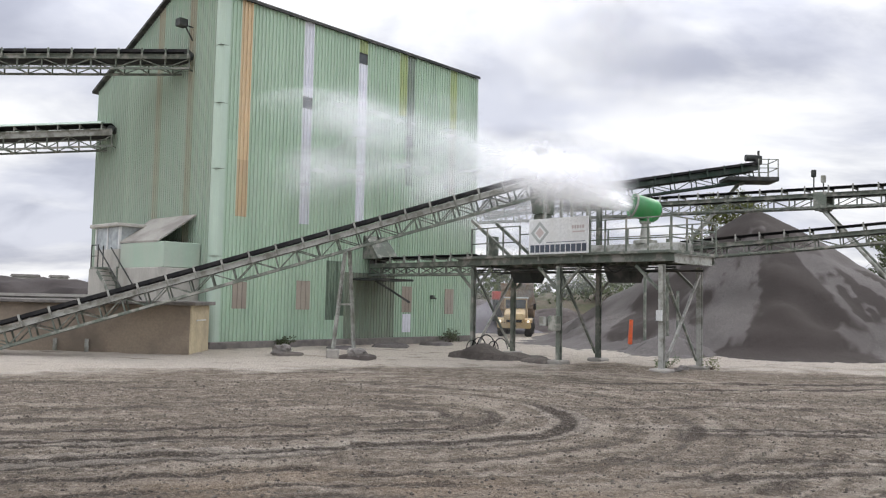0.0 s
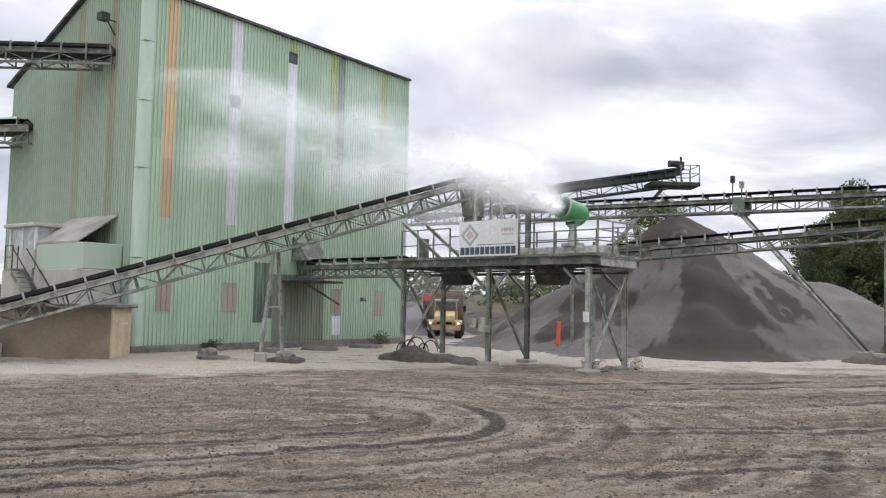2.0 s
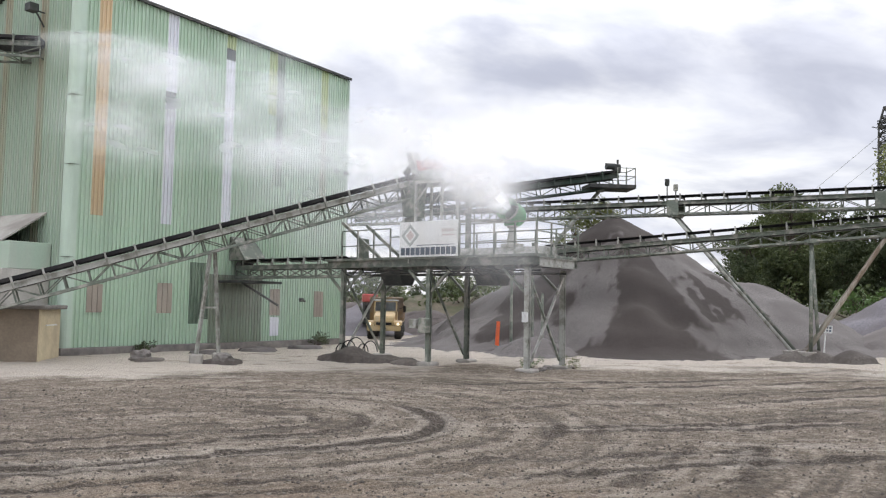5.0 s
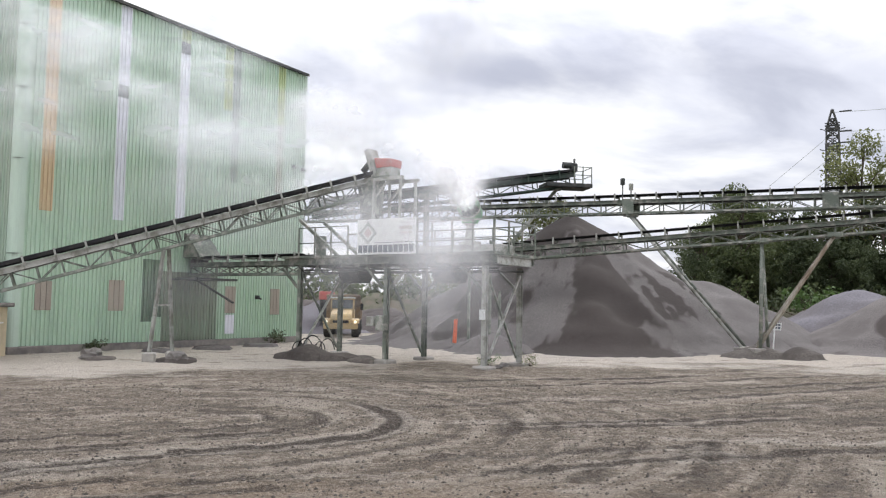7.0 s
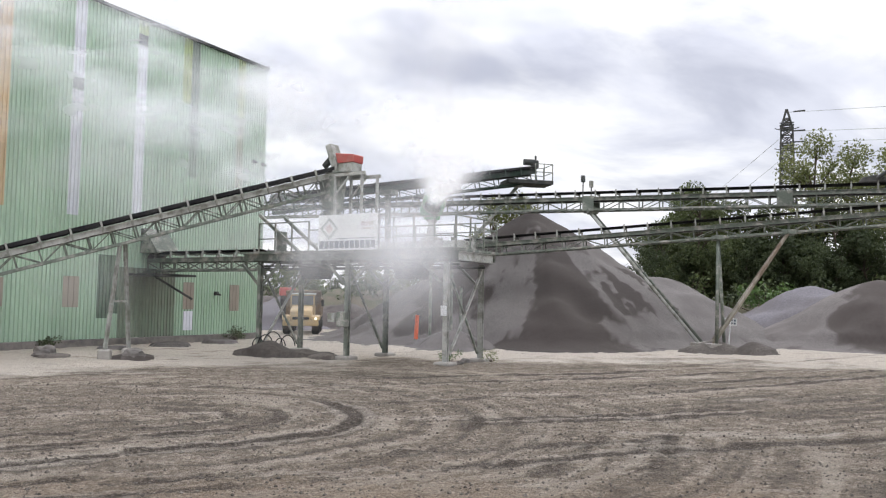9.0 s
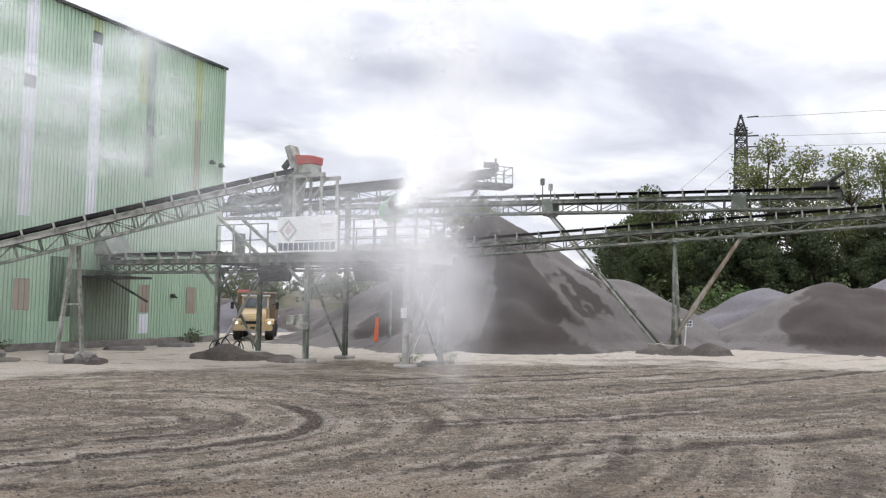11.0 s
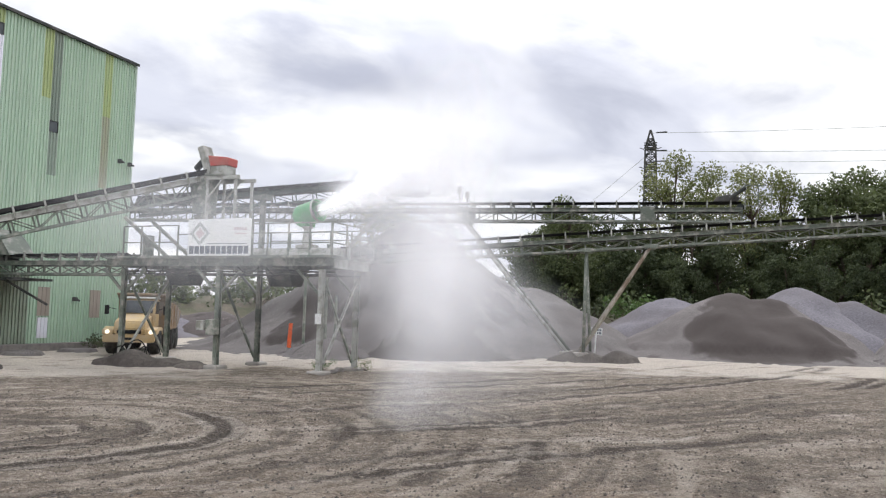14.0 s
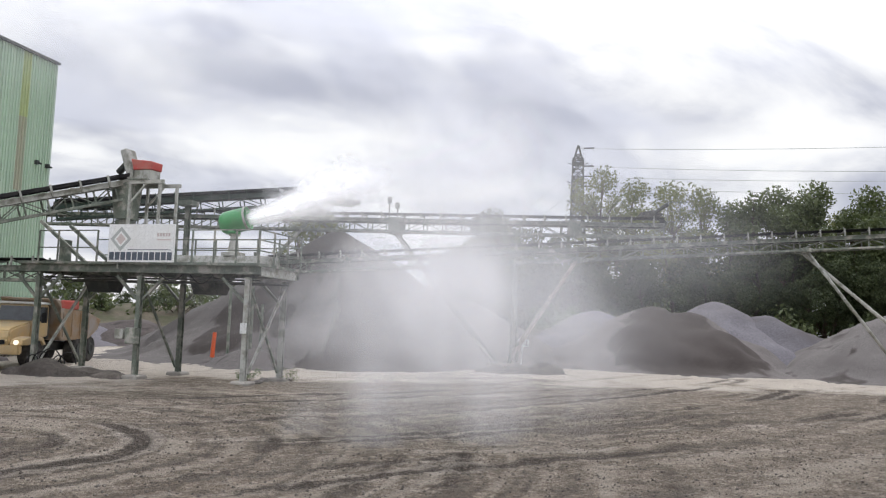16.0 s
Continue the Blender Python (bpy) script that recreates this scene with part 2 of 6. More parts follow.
def ground_material():
    """Gravel yard: stones at several sizes, pale dust on the haul road, dark damp soil turned up in the wheel tracks."""
    mat = bpy.data.materials.new("rutted_quarry_yard")
    mat.use_nodes = True
    nt = mat.node_tree
    b = nt.nodes["Principled BSDF"]
    coord = nt.nodes.new("ShaderNodeTexCoord").outputs["Object"]
    fine = noise_node(nt, coord, 17, 7, 0.8)
    mid = noise_node(nt, coord, 2.6, 7, 0.72)
    wide = noise_node(nt, coord, 0.22, 5, 0.6)
    def pebbles(scale):
        v = nt.nodes.new("ShaderNodeTexVoronoi")
        v.inputs["Scale"].default_value = scale
        nt.links.new(coord, v.inputs["Vector"])
        s = nt.nodes.new("ShaderNodeSeparateColor")
        nt.links.new(v.outputs["Color"], s.inputs[0])
        return s.outputs[0]

    gravel = ramp_node(nt, fine, [(0.36, (0.085, 0.071, 0.058)), (0.5, (0.205, 0.178, 0.15)), (0.64, (0.41, 0.362, 0.31))])
    stones = ramp_node(nt, pebbles(16), [(0.0, (0.035, 0.03, 0.027)), (0.55, (0.14, 0.125, 0.112)), (0.9, (0.30, 0.275, 0.25)), (1.0, (0.5, 0.47, 0.44))])
    gravel = mix_node(nt, 0.3, gravel, stones)
    lumps = ramp_node(nt, pebbles(5.5), [(0.0, (0.72, 0.71, 0.70)), (1.0, (1.25, 1.25, 1.25))])
    gravel = mix_node(nt, 0.7, gravel, lumps, "MULTIPLY")
    gravel = mix_node(nt, range_node(nt, mid, 0.46, 0.60, 0, 0.55), gravel, (0.095, 0.078, 0.063))
    dust = ramp_node(nt, fine, [(0.3, (0.38, 0.352, 0.322)), (0.7, (0.58, 0.545, 0.505))])
    sand = ramp_node(nt, fine, [(0.34, (0.09, 0.068, 0.05)), (0.5, (0.21, 0.168, 0.128)), (0.66, (0.40, 0.335, 0.275))])
    away = nt.nodes.new("ShaderNodeVectorMath")
    away.operation = "LENGTH"
    nt.links.new(coord, away.inputs[0])
    wob = nt.nodes.new("ShaderNodeMath")
    wob.operation = "MULTIPLY_ADD"
    wob.inputs[1].default_value, wob.inputs[2].default_value = 16.0, -8.0
    nt.links.new(wide, wob.inputs[0])
    dist = nt.nodes.new("ShaderNodeMath")
    nt.links.new(away.outputs["Value"], dist.inputs[0])
    nt.links.new(wob.outputs[0], dist.inputs[1])
    side = nt.nodes.new("ShaderNodeSeparateXYZ")
    nt.links.new(coord, side.inputs[0])
    skew = nt.nodes.new("ShaderNodeMath")
    skew.operation = "MULTIPLY_ADD"
    skew.inputs[1].default_value = -0.3
    nt.links.new(side.outputs[0], skew.inputs[0])
    nt.links.new(dist.outputs[0], skew.inputs[2])
    road = range_node(nt, skew.outputs[0], 26.0, 29.5, 0, 0.85)
    stretch = nt.nodes.new("ShaderNodeMapping")
    stretch.inputs["Scale"].default_value = (0.13, 0.55, 1)
    stretch.inputs["Rotation"].default_value = (0, 0, radians(14))
    nt.links.new(coord, stretch.inputs[0])
    patch = noise_node(nt, stretch.outputs[0], 1.0, 8, 0.75)
    lane = nt.nodes.new("ShaderNodeAttribute")
    lane.attribute_name = "lane"
    scrape = lane.outputs["Fac"]
    gravel = mix_node(nt, range_node(nt, scrape, 0.06, 0.6, 0, 0.68), gravel, (0.075, 0.065, 0.055))
    gravel = mix_node(nt, range_node(nt, scrape, -0.06, -0.6, 0, 0.5), gravel, (0.36, 0.328, 0.29))
    near = range_node(nt, dist.outputs[0], 11.5, 6.5, 0, 0.9)
    col = mix_node(nt, near, gravel, sand)
    col = mix_node(nt, range_node(nt, patch, 0.56, 0.66, 0, 0.5), col, dust)
    col = mix_node(nt, road, col, dust)
    churn = noise_node(nt, stretch.outputs[0], 2.6, 6, 0.7)
    col = mix_node(nt, range_node(nt, churn, 0.55, 0.66, 0, 0.75), col, gravel)
    # rough grass beyond the yard
    scrub = ramp_node(nt, mid, [(0.35, (0.05, 0.055, 0.025)), (0.65, (0.13, 0.12, 0.065))])
    col = mix_node(nt, range_node(nt, dist.outputs[0], 54.0, 66.0), col, scrub)
    soil = nt.nodes.new("ShaderNodeAttribute")
    soil.attribute_name = "damp"
    clods = nt.nodes.new("ShaderNodeMath")
    clods.operation = "MULTIPLY"
    nt.links.new(range_node(nt, soil.outputs["Fac"], 0.05, 0.6, 0, 0.98), clods.inputs[0])
    nt.links.new(range_node(nt, fine, 0.44, 0.64, 1.0, 0.3), clods.inputs[1])
    col = mix_node(nt, clods.outputs[0], col, (0.04, 0.034, 0.029))
    worn = nt.nodes.new("ShaderNodeAttribute")
    worn.attribute_name = "berm"
    col = mix_node(nt, range_node(nt, worn.outputs["Fac"], 0.3, 1.0, 0, 0.3), col, dust)
    col = mix_node(nt, 1.0, col, (1.19, 1.14, 1.045), "MULTIPLY")
    nt.links.new(col, b.inputs["Base Color"])
    b.inputs["Roughness"].default_value = 0.95
    b.inputs["Specular IOR Level"].default_value = 0.2
    bump = nt.nodes.new("ShaderNodeBump")
    bump.inputs["Strength"].default_value, bump.inputs["Distance"].default_value = 1.0, 0.06
    nt.links.new(fine, bump.inputs["Height"])
    bump2 = nt.nodes.new("ShaderNodeBump")
    bump2.inputs["Strength"].default_value, bump2.inputs["Distance"].default_value = 1.0, 0.2
    nt.links.new(mid, bump2.inputs["Height"])
    nt.links.new(bump.outputs[0], bump2.inputs["Normal"])
    nt.links.new(bump2.outputs[0], b.inputs["Normal"])
    return mat


YARD = ground_material()


# ---- mesh tools ----
def mesh_object(name, bm, mat, smooth=False):
    me = bpy.data.meshes.new(name)
    bmesh.ops.recalc_face_normals(bm, faces=bm.faces)
    bm.to_mesh(me)
    bm.free()
    me.materials.append(mat)
    if smooth:
        me.polygons.foreach_set("use_smooth", [True] * len(me.polygons))
    return me


def part(name, bm, mat, parent, label="", smooth=False):
    ob = new(name, mesh_object(name, bm, mat, smooth) if isinstance(bm, bmesh.types.BMesh) else bm)
    ob.parent = parent
    if label:
        tagged(ob, label)
    return ob


def placed(ob, m):
    ob.matrix_basis = m
    return ob


def thing(name, m, label, category, group="", kind=""):
    ob = new(name)
    ob.empty_display_size = 0.3
    ob.matrix_basis = m
    return tagged(ob, label, category, group, kind)


def box(bm, x0, x1, y0, y1, z0, z1, m=None):
    vs = [bm.verts.new((x, y, z)) for x in (x0, x1) for y in (y0, y1) for z in (z0, z1)]
    for f in ((0, 1, 3, 2), (4, 6, 7, 5), (0, 4, 5, 1), (2, 3, 7, 6), (0, 2, 6, 4), (1, 5, 7, 3)):
        bm.faces.new([vs[i] for i in f])
    if m is not None:
        for vert in vs:
            vert.co = m @ vert.co
    return bm


def frame_along(p, q):
    """Matrix with x from p to q, y level, z up."""
    p, q = Vector(p), Vector(q)
    x = (q - p).normalized()
    side = Vector((0, 0, 1)).cross(x)
    if side.length < 1e-4:
        side = Vector((0, 1, 0))
    side.normalize()
    up = x.cross(side)
    return Matrix.Translation(p) @ Matrix((x, side, up)).transposed().to_4x4()


def bar(bm, p, q, w, h):
    """A rectangular bar from p to q, w wide and h high."""
    length = (Vector(q) - Vector(p)).length
    return box(bm, 0, length, -w / 2, w / 2, -h / 2, h / 2, frame_along(p, q))


def angle_bar(bm, p, q, w, t=0.012):
    """An L-section bar from p to q."""
    m = frame_along(p, q)
    length = (Vector(q) - Vector(p)).length
    box(bm, 0, length, -w / 2, w / 2, -w / 2, -w / 2 + t, m)
    return box(bm, 0, length, -w / 2, -w / 2 + t, -w / 2 + t, w / 2, m)


def ibeam(bm, p, q, w, h, t=0.02):
    m = frame_along(p, q)
    length = (Vector(q) - Vector(p)).length
    box(bm, 0, length, -w / 2, w / 2, h / 2 - t, h / 2, m)
    box(bm, 0, length, -w / 2, w / 2, -h / 2, -h / 2 + t, m)
    return box(bm, 0, length, -t / 2, t / 2, -h / 2 + t, h / 2 - t, m)


def tube(bm, p, q, r, n=10, r2=None):
    r2 = r if r2 is None else r2
    m = frame_along(p, q)
    length = (Vector(q) - Vector(p)).length
    rings = []
    for x, rad in ((0, r), (length, r2)):
        rings.append([bm.verts.new(m @ Vector((x, rad * math.cos(2 * math.pi * i / n), rad * math.sin(2 * math.pi * i / n)))) for i in range(n)])
    for i in range(n):
        bm.faces.new((rings[0][i], rings[0][(i + 1) % n], rings[1][(i + 1) % n], rings[1][i]))
    bm.faces.new(rings[0])
    bm.faces.new(rings[1][::-1])
    return bm


def sweep(bm, pts, r, n=6):
    """One continuous round tube through the points."""
    pts = [Vector(p) for p in pts]
    rings = []
    for i, p in enumerate(pts):
        m = frame_along(pts[max(0, i - 1)], pts[min(len(pts) - 1, i + 1)]).to_3x3()
        rings.append([bm.verts.new(p + m @ Vector((0, r * math.cos(2 * math.pi * k / n), r * math.sin(2 * math.pi * k / n)))) for k in range(n)])
    for a, b in zip(rings, rings[1:]):
        for k in range(n):
            bm.faces.new((a[k], a[(k + 1) % n], b[(k + 1) % n], b[k]))
    bm.faces.new(rings[0])
    bm.faces.new(rings[-1][::-1])
    return bm


def lathe(bm, profile, n=24, axis="X"):
    """Turns a list of (along, radius) about an axis; closed where the radius is 0."""
    rings = []
    for a, r in profile:
        ring = []
        for i in range(1 if r == 0 else n):
            c, s = r * math.cos(2 * math.pi * i / n), r * math.sin(2 * math.pi * i / n)
            ring.append(bm.verts.new((a, c, s) if axis == "X" else (c, s, a) if axis == "Z" else (c, a, s)))
        rings.append(ring)
    for r0, r1 in zip(rings, rings[1:]):
        for i in range(n):
            quad = [r0[i % len(r0)], r0[(i + 1) % len(r0)], r1[(i + 1) % len(r1)], r1[i % len(r1)]]
            quad = list(dict.fromkeys(quad))
            if len(quad) > 2:
                bm.faces.new(quad)
    return bm


def extrude_poly(bm, pts, y0, y1, m=None):
    """A prism: the polygon pts in x, z, drawn out from y0 to y1."""
    a = [bm.verts.new((x, y0, z)) for x, z in pts]
    b = [bm.verts.new((x, y1, z)) for x, z in pts]
    bm.faces.new(a)
    bm.faces.new(b[::-1])
    for i in range(len(pts)):
        j = (i + 1) % len(pts)
        bm.faces.new((a[i], a[j], b[j], b[i]))
    if m is not None:
        for vert in a + b:
            vert.co = m @ vert.co
    return bm


def bevel(bm, width, segments=2):
    bmesh.ops.bevel(bm, geom=list(bm.edges), offset=width, segments=segments, affect="EDGES", clamp_overlap=True)
    return bm


# ---- ground ----
def lattice(x, y, seed):
    """Smooth value noise on arrays, about -1 to 1."""
    rng = np.random.RandomState(seed)
    table = rng.rand(256, 256) * 2 - 1
    xi, yi = np.floor(x).astype(int), np.floor(y).astype(int)
    fx, fy = x - xi, y - yi
    fx, fy = fx * fx * (3 - 2 * fx), fy * fy * (3 - 2 * fy)
    a, b = table[xi % 256, yi % 256], table[(xi + 1) % 256, yi % 256]
    c, d = table[xi % 256, (yi + 1) % 256], table[(xi + 1) % 256, (yi + 1) % 256]
    return (a * (1 - fx) + b * fx) * (1 - fy) + (c * (1 - fx) + d * fx) * fy


def rut(d, w, depth):
    return -depth * np.exp(-(d / w) ** 2) + 0.55 * depth * np.exp(-((np.abs(d) - 1.9 * w) / (0.7 * w)) ** 2)


SWEEPS = ((67.3, 0.13, 0.9), (66.9, 0.15, 1.2), (65.0, 0.12, 0.9), (64.4, 0.12, 0.8), (63.5, 0.16, 1.2), (62.7, 0.12, 0.9), (60.9, 0.13, 0.8), (60.2, 0.15, 1.0), (57.4, 0.16, 1.0), (56.3, 0.13, 0.8), (54.2, 0.14, 0.7), (52.4, 0.18, 0.8))


def yard_height(x, y):
    """Height, damp soil in the tracks and worn berms beside them."""
    z = 0.06 * lattice(x * 0.12, y * 0.12, 1) + 0.03 * lattice(x * 0.5, y * 0.5, 2) + 0.022 * lattice(x * 1.7, y * 1.7, 3)
    z += 0.022 * lattice(x * 4.1, y * 4.1, 4) + 0.014 * lattice(x * 9, y * 9, 5)
    broken = np.clip(0.95 + 0.45 * lattice(x * 0.16, y * 0.3, 6) + 0.35 * lattice(x * 1.6, y * 1.6, 16), 0.2, 1.4)
    ragged = 1 + 0.5 * lattice(x * 3.3, y * 3.3, 18)
    bend = 0.3 * lattice(x * 0.12, y * 0.12, 7) + 0.04 * lattice(x * 1.4, y * 1.4, 17)
    damp, berm = np.zeros_like(x), np.zeros_like(x)
    ring = np.hypot(np.maximum(x + 1.4, 0), (y - 16.2 - 0.36 * np.minimum(x + 1.4, 0)) * (1.05 - 0.1 * (x < -1.4)))
    right = np.clip((x - 1.5) / 5, 0, 1)
    left = 1 - 0.75 * np.clip((x - 7.0) / 4, 0, 1)
    left = left * (1 - 0.85 * np.clip((y - 16.6 - 0.25 * np.maximum(x, 0) - 0.36 * np.minimum(x + 1.4, 0)) / 1.6, 0, 1))
    left = left * np.clip(0.95 + 0.5 * lattice(x * 0.3 + 11, y * 1.1, 21), 0.4, 1.3)
    turn = 1 - 0.55 * np.clip((x + 0.5) / 2, 0, 1)
    loops = [(ring - radius, w, k * left * (1 if k > 1.2 else turn)) for radius, w, k in ((1.5, 0.1, 0.6), (2.5, 0.12, 1.0), (2.85, 0.09, 0.6), (3.9, 0.15, 1.6), (4.3, 0.1, 0.7), (5.3, 0.1, 0.6), (6.3, 0.11, 0.8), (7.0, 0.13, 0.75), (7.6, 0.1, 0.6), (8.6, 0.12, 0.7), (9.4, 0.1, 0.5), (9.8, 0.14, 0.8))]
    patchy = np.clip(0.5 + 1.1 * lattice(x * 0.13 + 40, y * 0.55, 19), 0, 1.2)
    loops += [(np.hypot(x, y - 75) - radius + 0.5 * lattice(x * 0.09, y * 0.09 + radius * 3, 20), w, k * right * patchy) for radius, w, k in SWEEPS]
    for d, w, k in loops:
        d = d + bend
        z += rut(d, w, 0.014 * k) * broken
        damp += k * np.exp(-(d / (1.5 * w * ragged)) ** 2) * broken
        berm += k * np.exp(-((np.abs(d) - 2.0 * w) / (0.8 * w)) ** 2) * broken
    fade = np.exp(-(np.hypot(x, y) / 45) ** 6)
    # soil drawn out along the wheel tracks: it follows the loops, and the long sweeps beyond them
    along = np.arctan2(y - 16.2, x + 1.4) * 4 + np.minimum(x + 1.4, 0)
    r1, r2 = ring + 0.5 * bend, np.hypot(x, y - 75) + bend
    inner = 0.6 * lattice(r1 * 2.1 + 50, along * 0.22, 31) + 0.5 * lattice(r1 * 4.6 + 90, along * 0.35, 32) + 0.45 * lattice(r1 * 8.5 + 30, along * 0.6, 37)
    outer = 0.6 * lattice(r2 * 1.5 + 20, x * 0.16 + 30, 33) + 0.5 * lattice(r2 * 3.6, x * 0.25 + 70, 34) + 0.4 * lattice(r2 * 7.5 + 9, x * 0.5, 38)
    side = np.clip((x - 6.5) / 4, 0, 1)
    lane = inner * (1 - side) + outer * side
    lane = lane * np.clip(0.75 + 0.6 * lattice(x * 0.25 + 5, y * 0.4, 35), 0.1, 1.2) + 0.25 * lattice(x * 2.4, y * 2.4, 36)
    return z * np.exp(-(np.hypot(x, y) / 70) ** 4), np.clip(damp, 0, 1) * fade, np.clip(berm, 0, 1) * fade, lane * fade


def build_ground():
    radii = np.concatenate([[0.0], np.geomspace(1.5, 50, 640), np.geomspace(58, 4200, 26)])
    az = np.radians(np.concatenate([np.arange(-180, -34, 6.0), np.arange(-34, 66, 0.3), np.arange(66, 180, 6.0)]))
    rr, aa = np.meshgrid(radii, az, indexing="ij")
    x, y = rr * np.sin(aa), rr * np.cos(aa)
    z, damp, berm, lane = yard_height(x, y)
    n = len(az)
    verts = np.stack([x, y, z], -1).reshape(-1, 3)
    i, j = np.meshgrid(np.arange(len(radii) - 1), np.arange(n), indexing="ij")
    k = (j + 1) % n
    faces = np.stack([i * n + j, (i + 1) * n + j, (i + 1) * n + k, i * n + k], -1).reshape(-1, 4)
    me = bpy.data.meshes.new("ground")
    me.from_pydata(verts.tolist(), [], faces[:, ::-1].tolist())
    me.polygons.foreach_set("use_smooth", [True] * len(me.polygons))
    me.materials.append(YARD)
    for key, values in (("damp", damp), ("berm", berm), ("lane", lane)):
        me.attributes.new(key, "FLOAT", "POINT").data.foreach_set("value", values.reshape(-1).astype(np.float32))
    tagged(new("ground", me), "rutted grey-brown gravel yard with pale dust", "ground", kind="structure")


build_ground()


def build_loose_stones():
    """Loose stones scattered over the near yard."""
    rng = np.random.RandomState(4)
    n = 20000
    r = 4 + 19 * rng.rand(n) ** 0.8
    a = np.radians(rng.uniform(-36, 66, n))
    x, y = r * np.sin(a), r * np.cos(a)
    z = yard_height(x, y)[0]
    size = 0.008 + 0.024 * rng.rand(n) ** 3
    base = np.array([(1, 0, 0), (0, 1, 0), (-1, 0, 0), (0, -1, 0), (0, 0, 0.7), (0, 0, -0.7)])
    tri = np.array([(0, 1, 4), (1, 2, 4), (2, 3, 4), (3, 0, 4), (1, 0, 5), (2, 1, 5), (3, 2, 5), (0, 3, 5)])
    verts = base[None] * size[:, None, None] * rng.uniform(0.6, 1.4, (n, 6, 3)) + np.stack([x, y, z + size * 0.3], -1)[:, None]
    faces = tri[None] + 6 * np.arange(n)[:, None, None]
    me = bpy.data.meshes.new("loose_stones")
    me.from_pydata(verts.reshape(-1, 3).tolist(), [], faces.reshape(-1, 3).tolist())
    me.materials.append(material("loose_stone", (0.22, 0.195, 0.165), (0.085, 0.072, 0.06), 0.5, 2.0, 20, 0.9, vary=0.4, islands=True))
    tagged(new("loose_stones", me), "loose grey stones scattered over the gravel yard", "gravel", kind="stuff")


build_loose_stones()


# ---- processing building ----
UX, UY = 0.673, 0.740
CORNER = (-9.62, 33.6)
LENGTH, DEPTH, EAVE, LOW_EAVE, RIDGE_AT, RIDGE = 16.8, 11.5, 15.1, 12.65, 3.7, 16.15
building = thing("processing_building", Matrix(((UX, -UY, 0, CORNER[0]), (UY, UX, 0, CORNER[1]), (0, 0, 1, 0), (0, 0, 0, 1))),
                 "tall green corrugated-steel gravel processing building with ochre and white strips", "industrial building")


def roof_z(y):
    return EAVE + (RIDGE - EAVE) * y / RIDGE_AT if y < RIDGE_AT else RIDGE - (RIDGE - LOW_EAVE) * (y - RIDGE_AT) / (DEPTH - RIDGE_AT)


def sheet_mesh(width, z0, z1, mat, z1b=None, ribs=3):
    """A ribbed cladding sheet, outside towards -y, z1b: the height of its top at the far edge."""
    bm = bmesh.new()
    step = width / ribs
    prof = []
    for i in range(ribs):
        a = i * step
        prof += [(a, 0.0), (a + step * 0.58, 0.0), (a + step * 0.62, -0.065), (a + step * 0.90, -0.065), (a + step * 0.98, 0.0)]
    prof.append((width, 0.0))
    z1b = z1 if z1b is None else z1b
    low = [bm.verts.new((x, y, z0)) for x, y in prof]
    top = [bm.verts.new((x, y, z1 + (z1b - z1) * x / width)) for x, y in prof]
    low2 = [bm.verts.new((x, y + 0.02, z0)) for x, y in prof]
    top2 = [bm.verts.new((x, y + 0.02, z1 + (z1b - z1) * x / width)) for x, y in prof]
    for i in range(len(prof) - 1):
        bm.faces.new((low[i], low[i + 1], top[i + 1], top[i]))
        bm.faces.new((low2[i + 1], low2[i], top2[i], top2[i + 1]))
        bm.faces.new((low[i], low2[i], low2[i + 1], low[i + 1]))
        bm.faces.new((top[i], top[i + 1], top2[i + 1], top2[i]))
    return mesh_object("cladding_sheet", bm, mat)


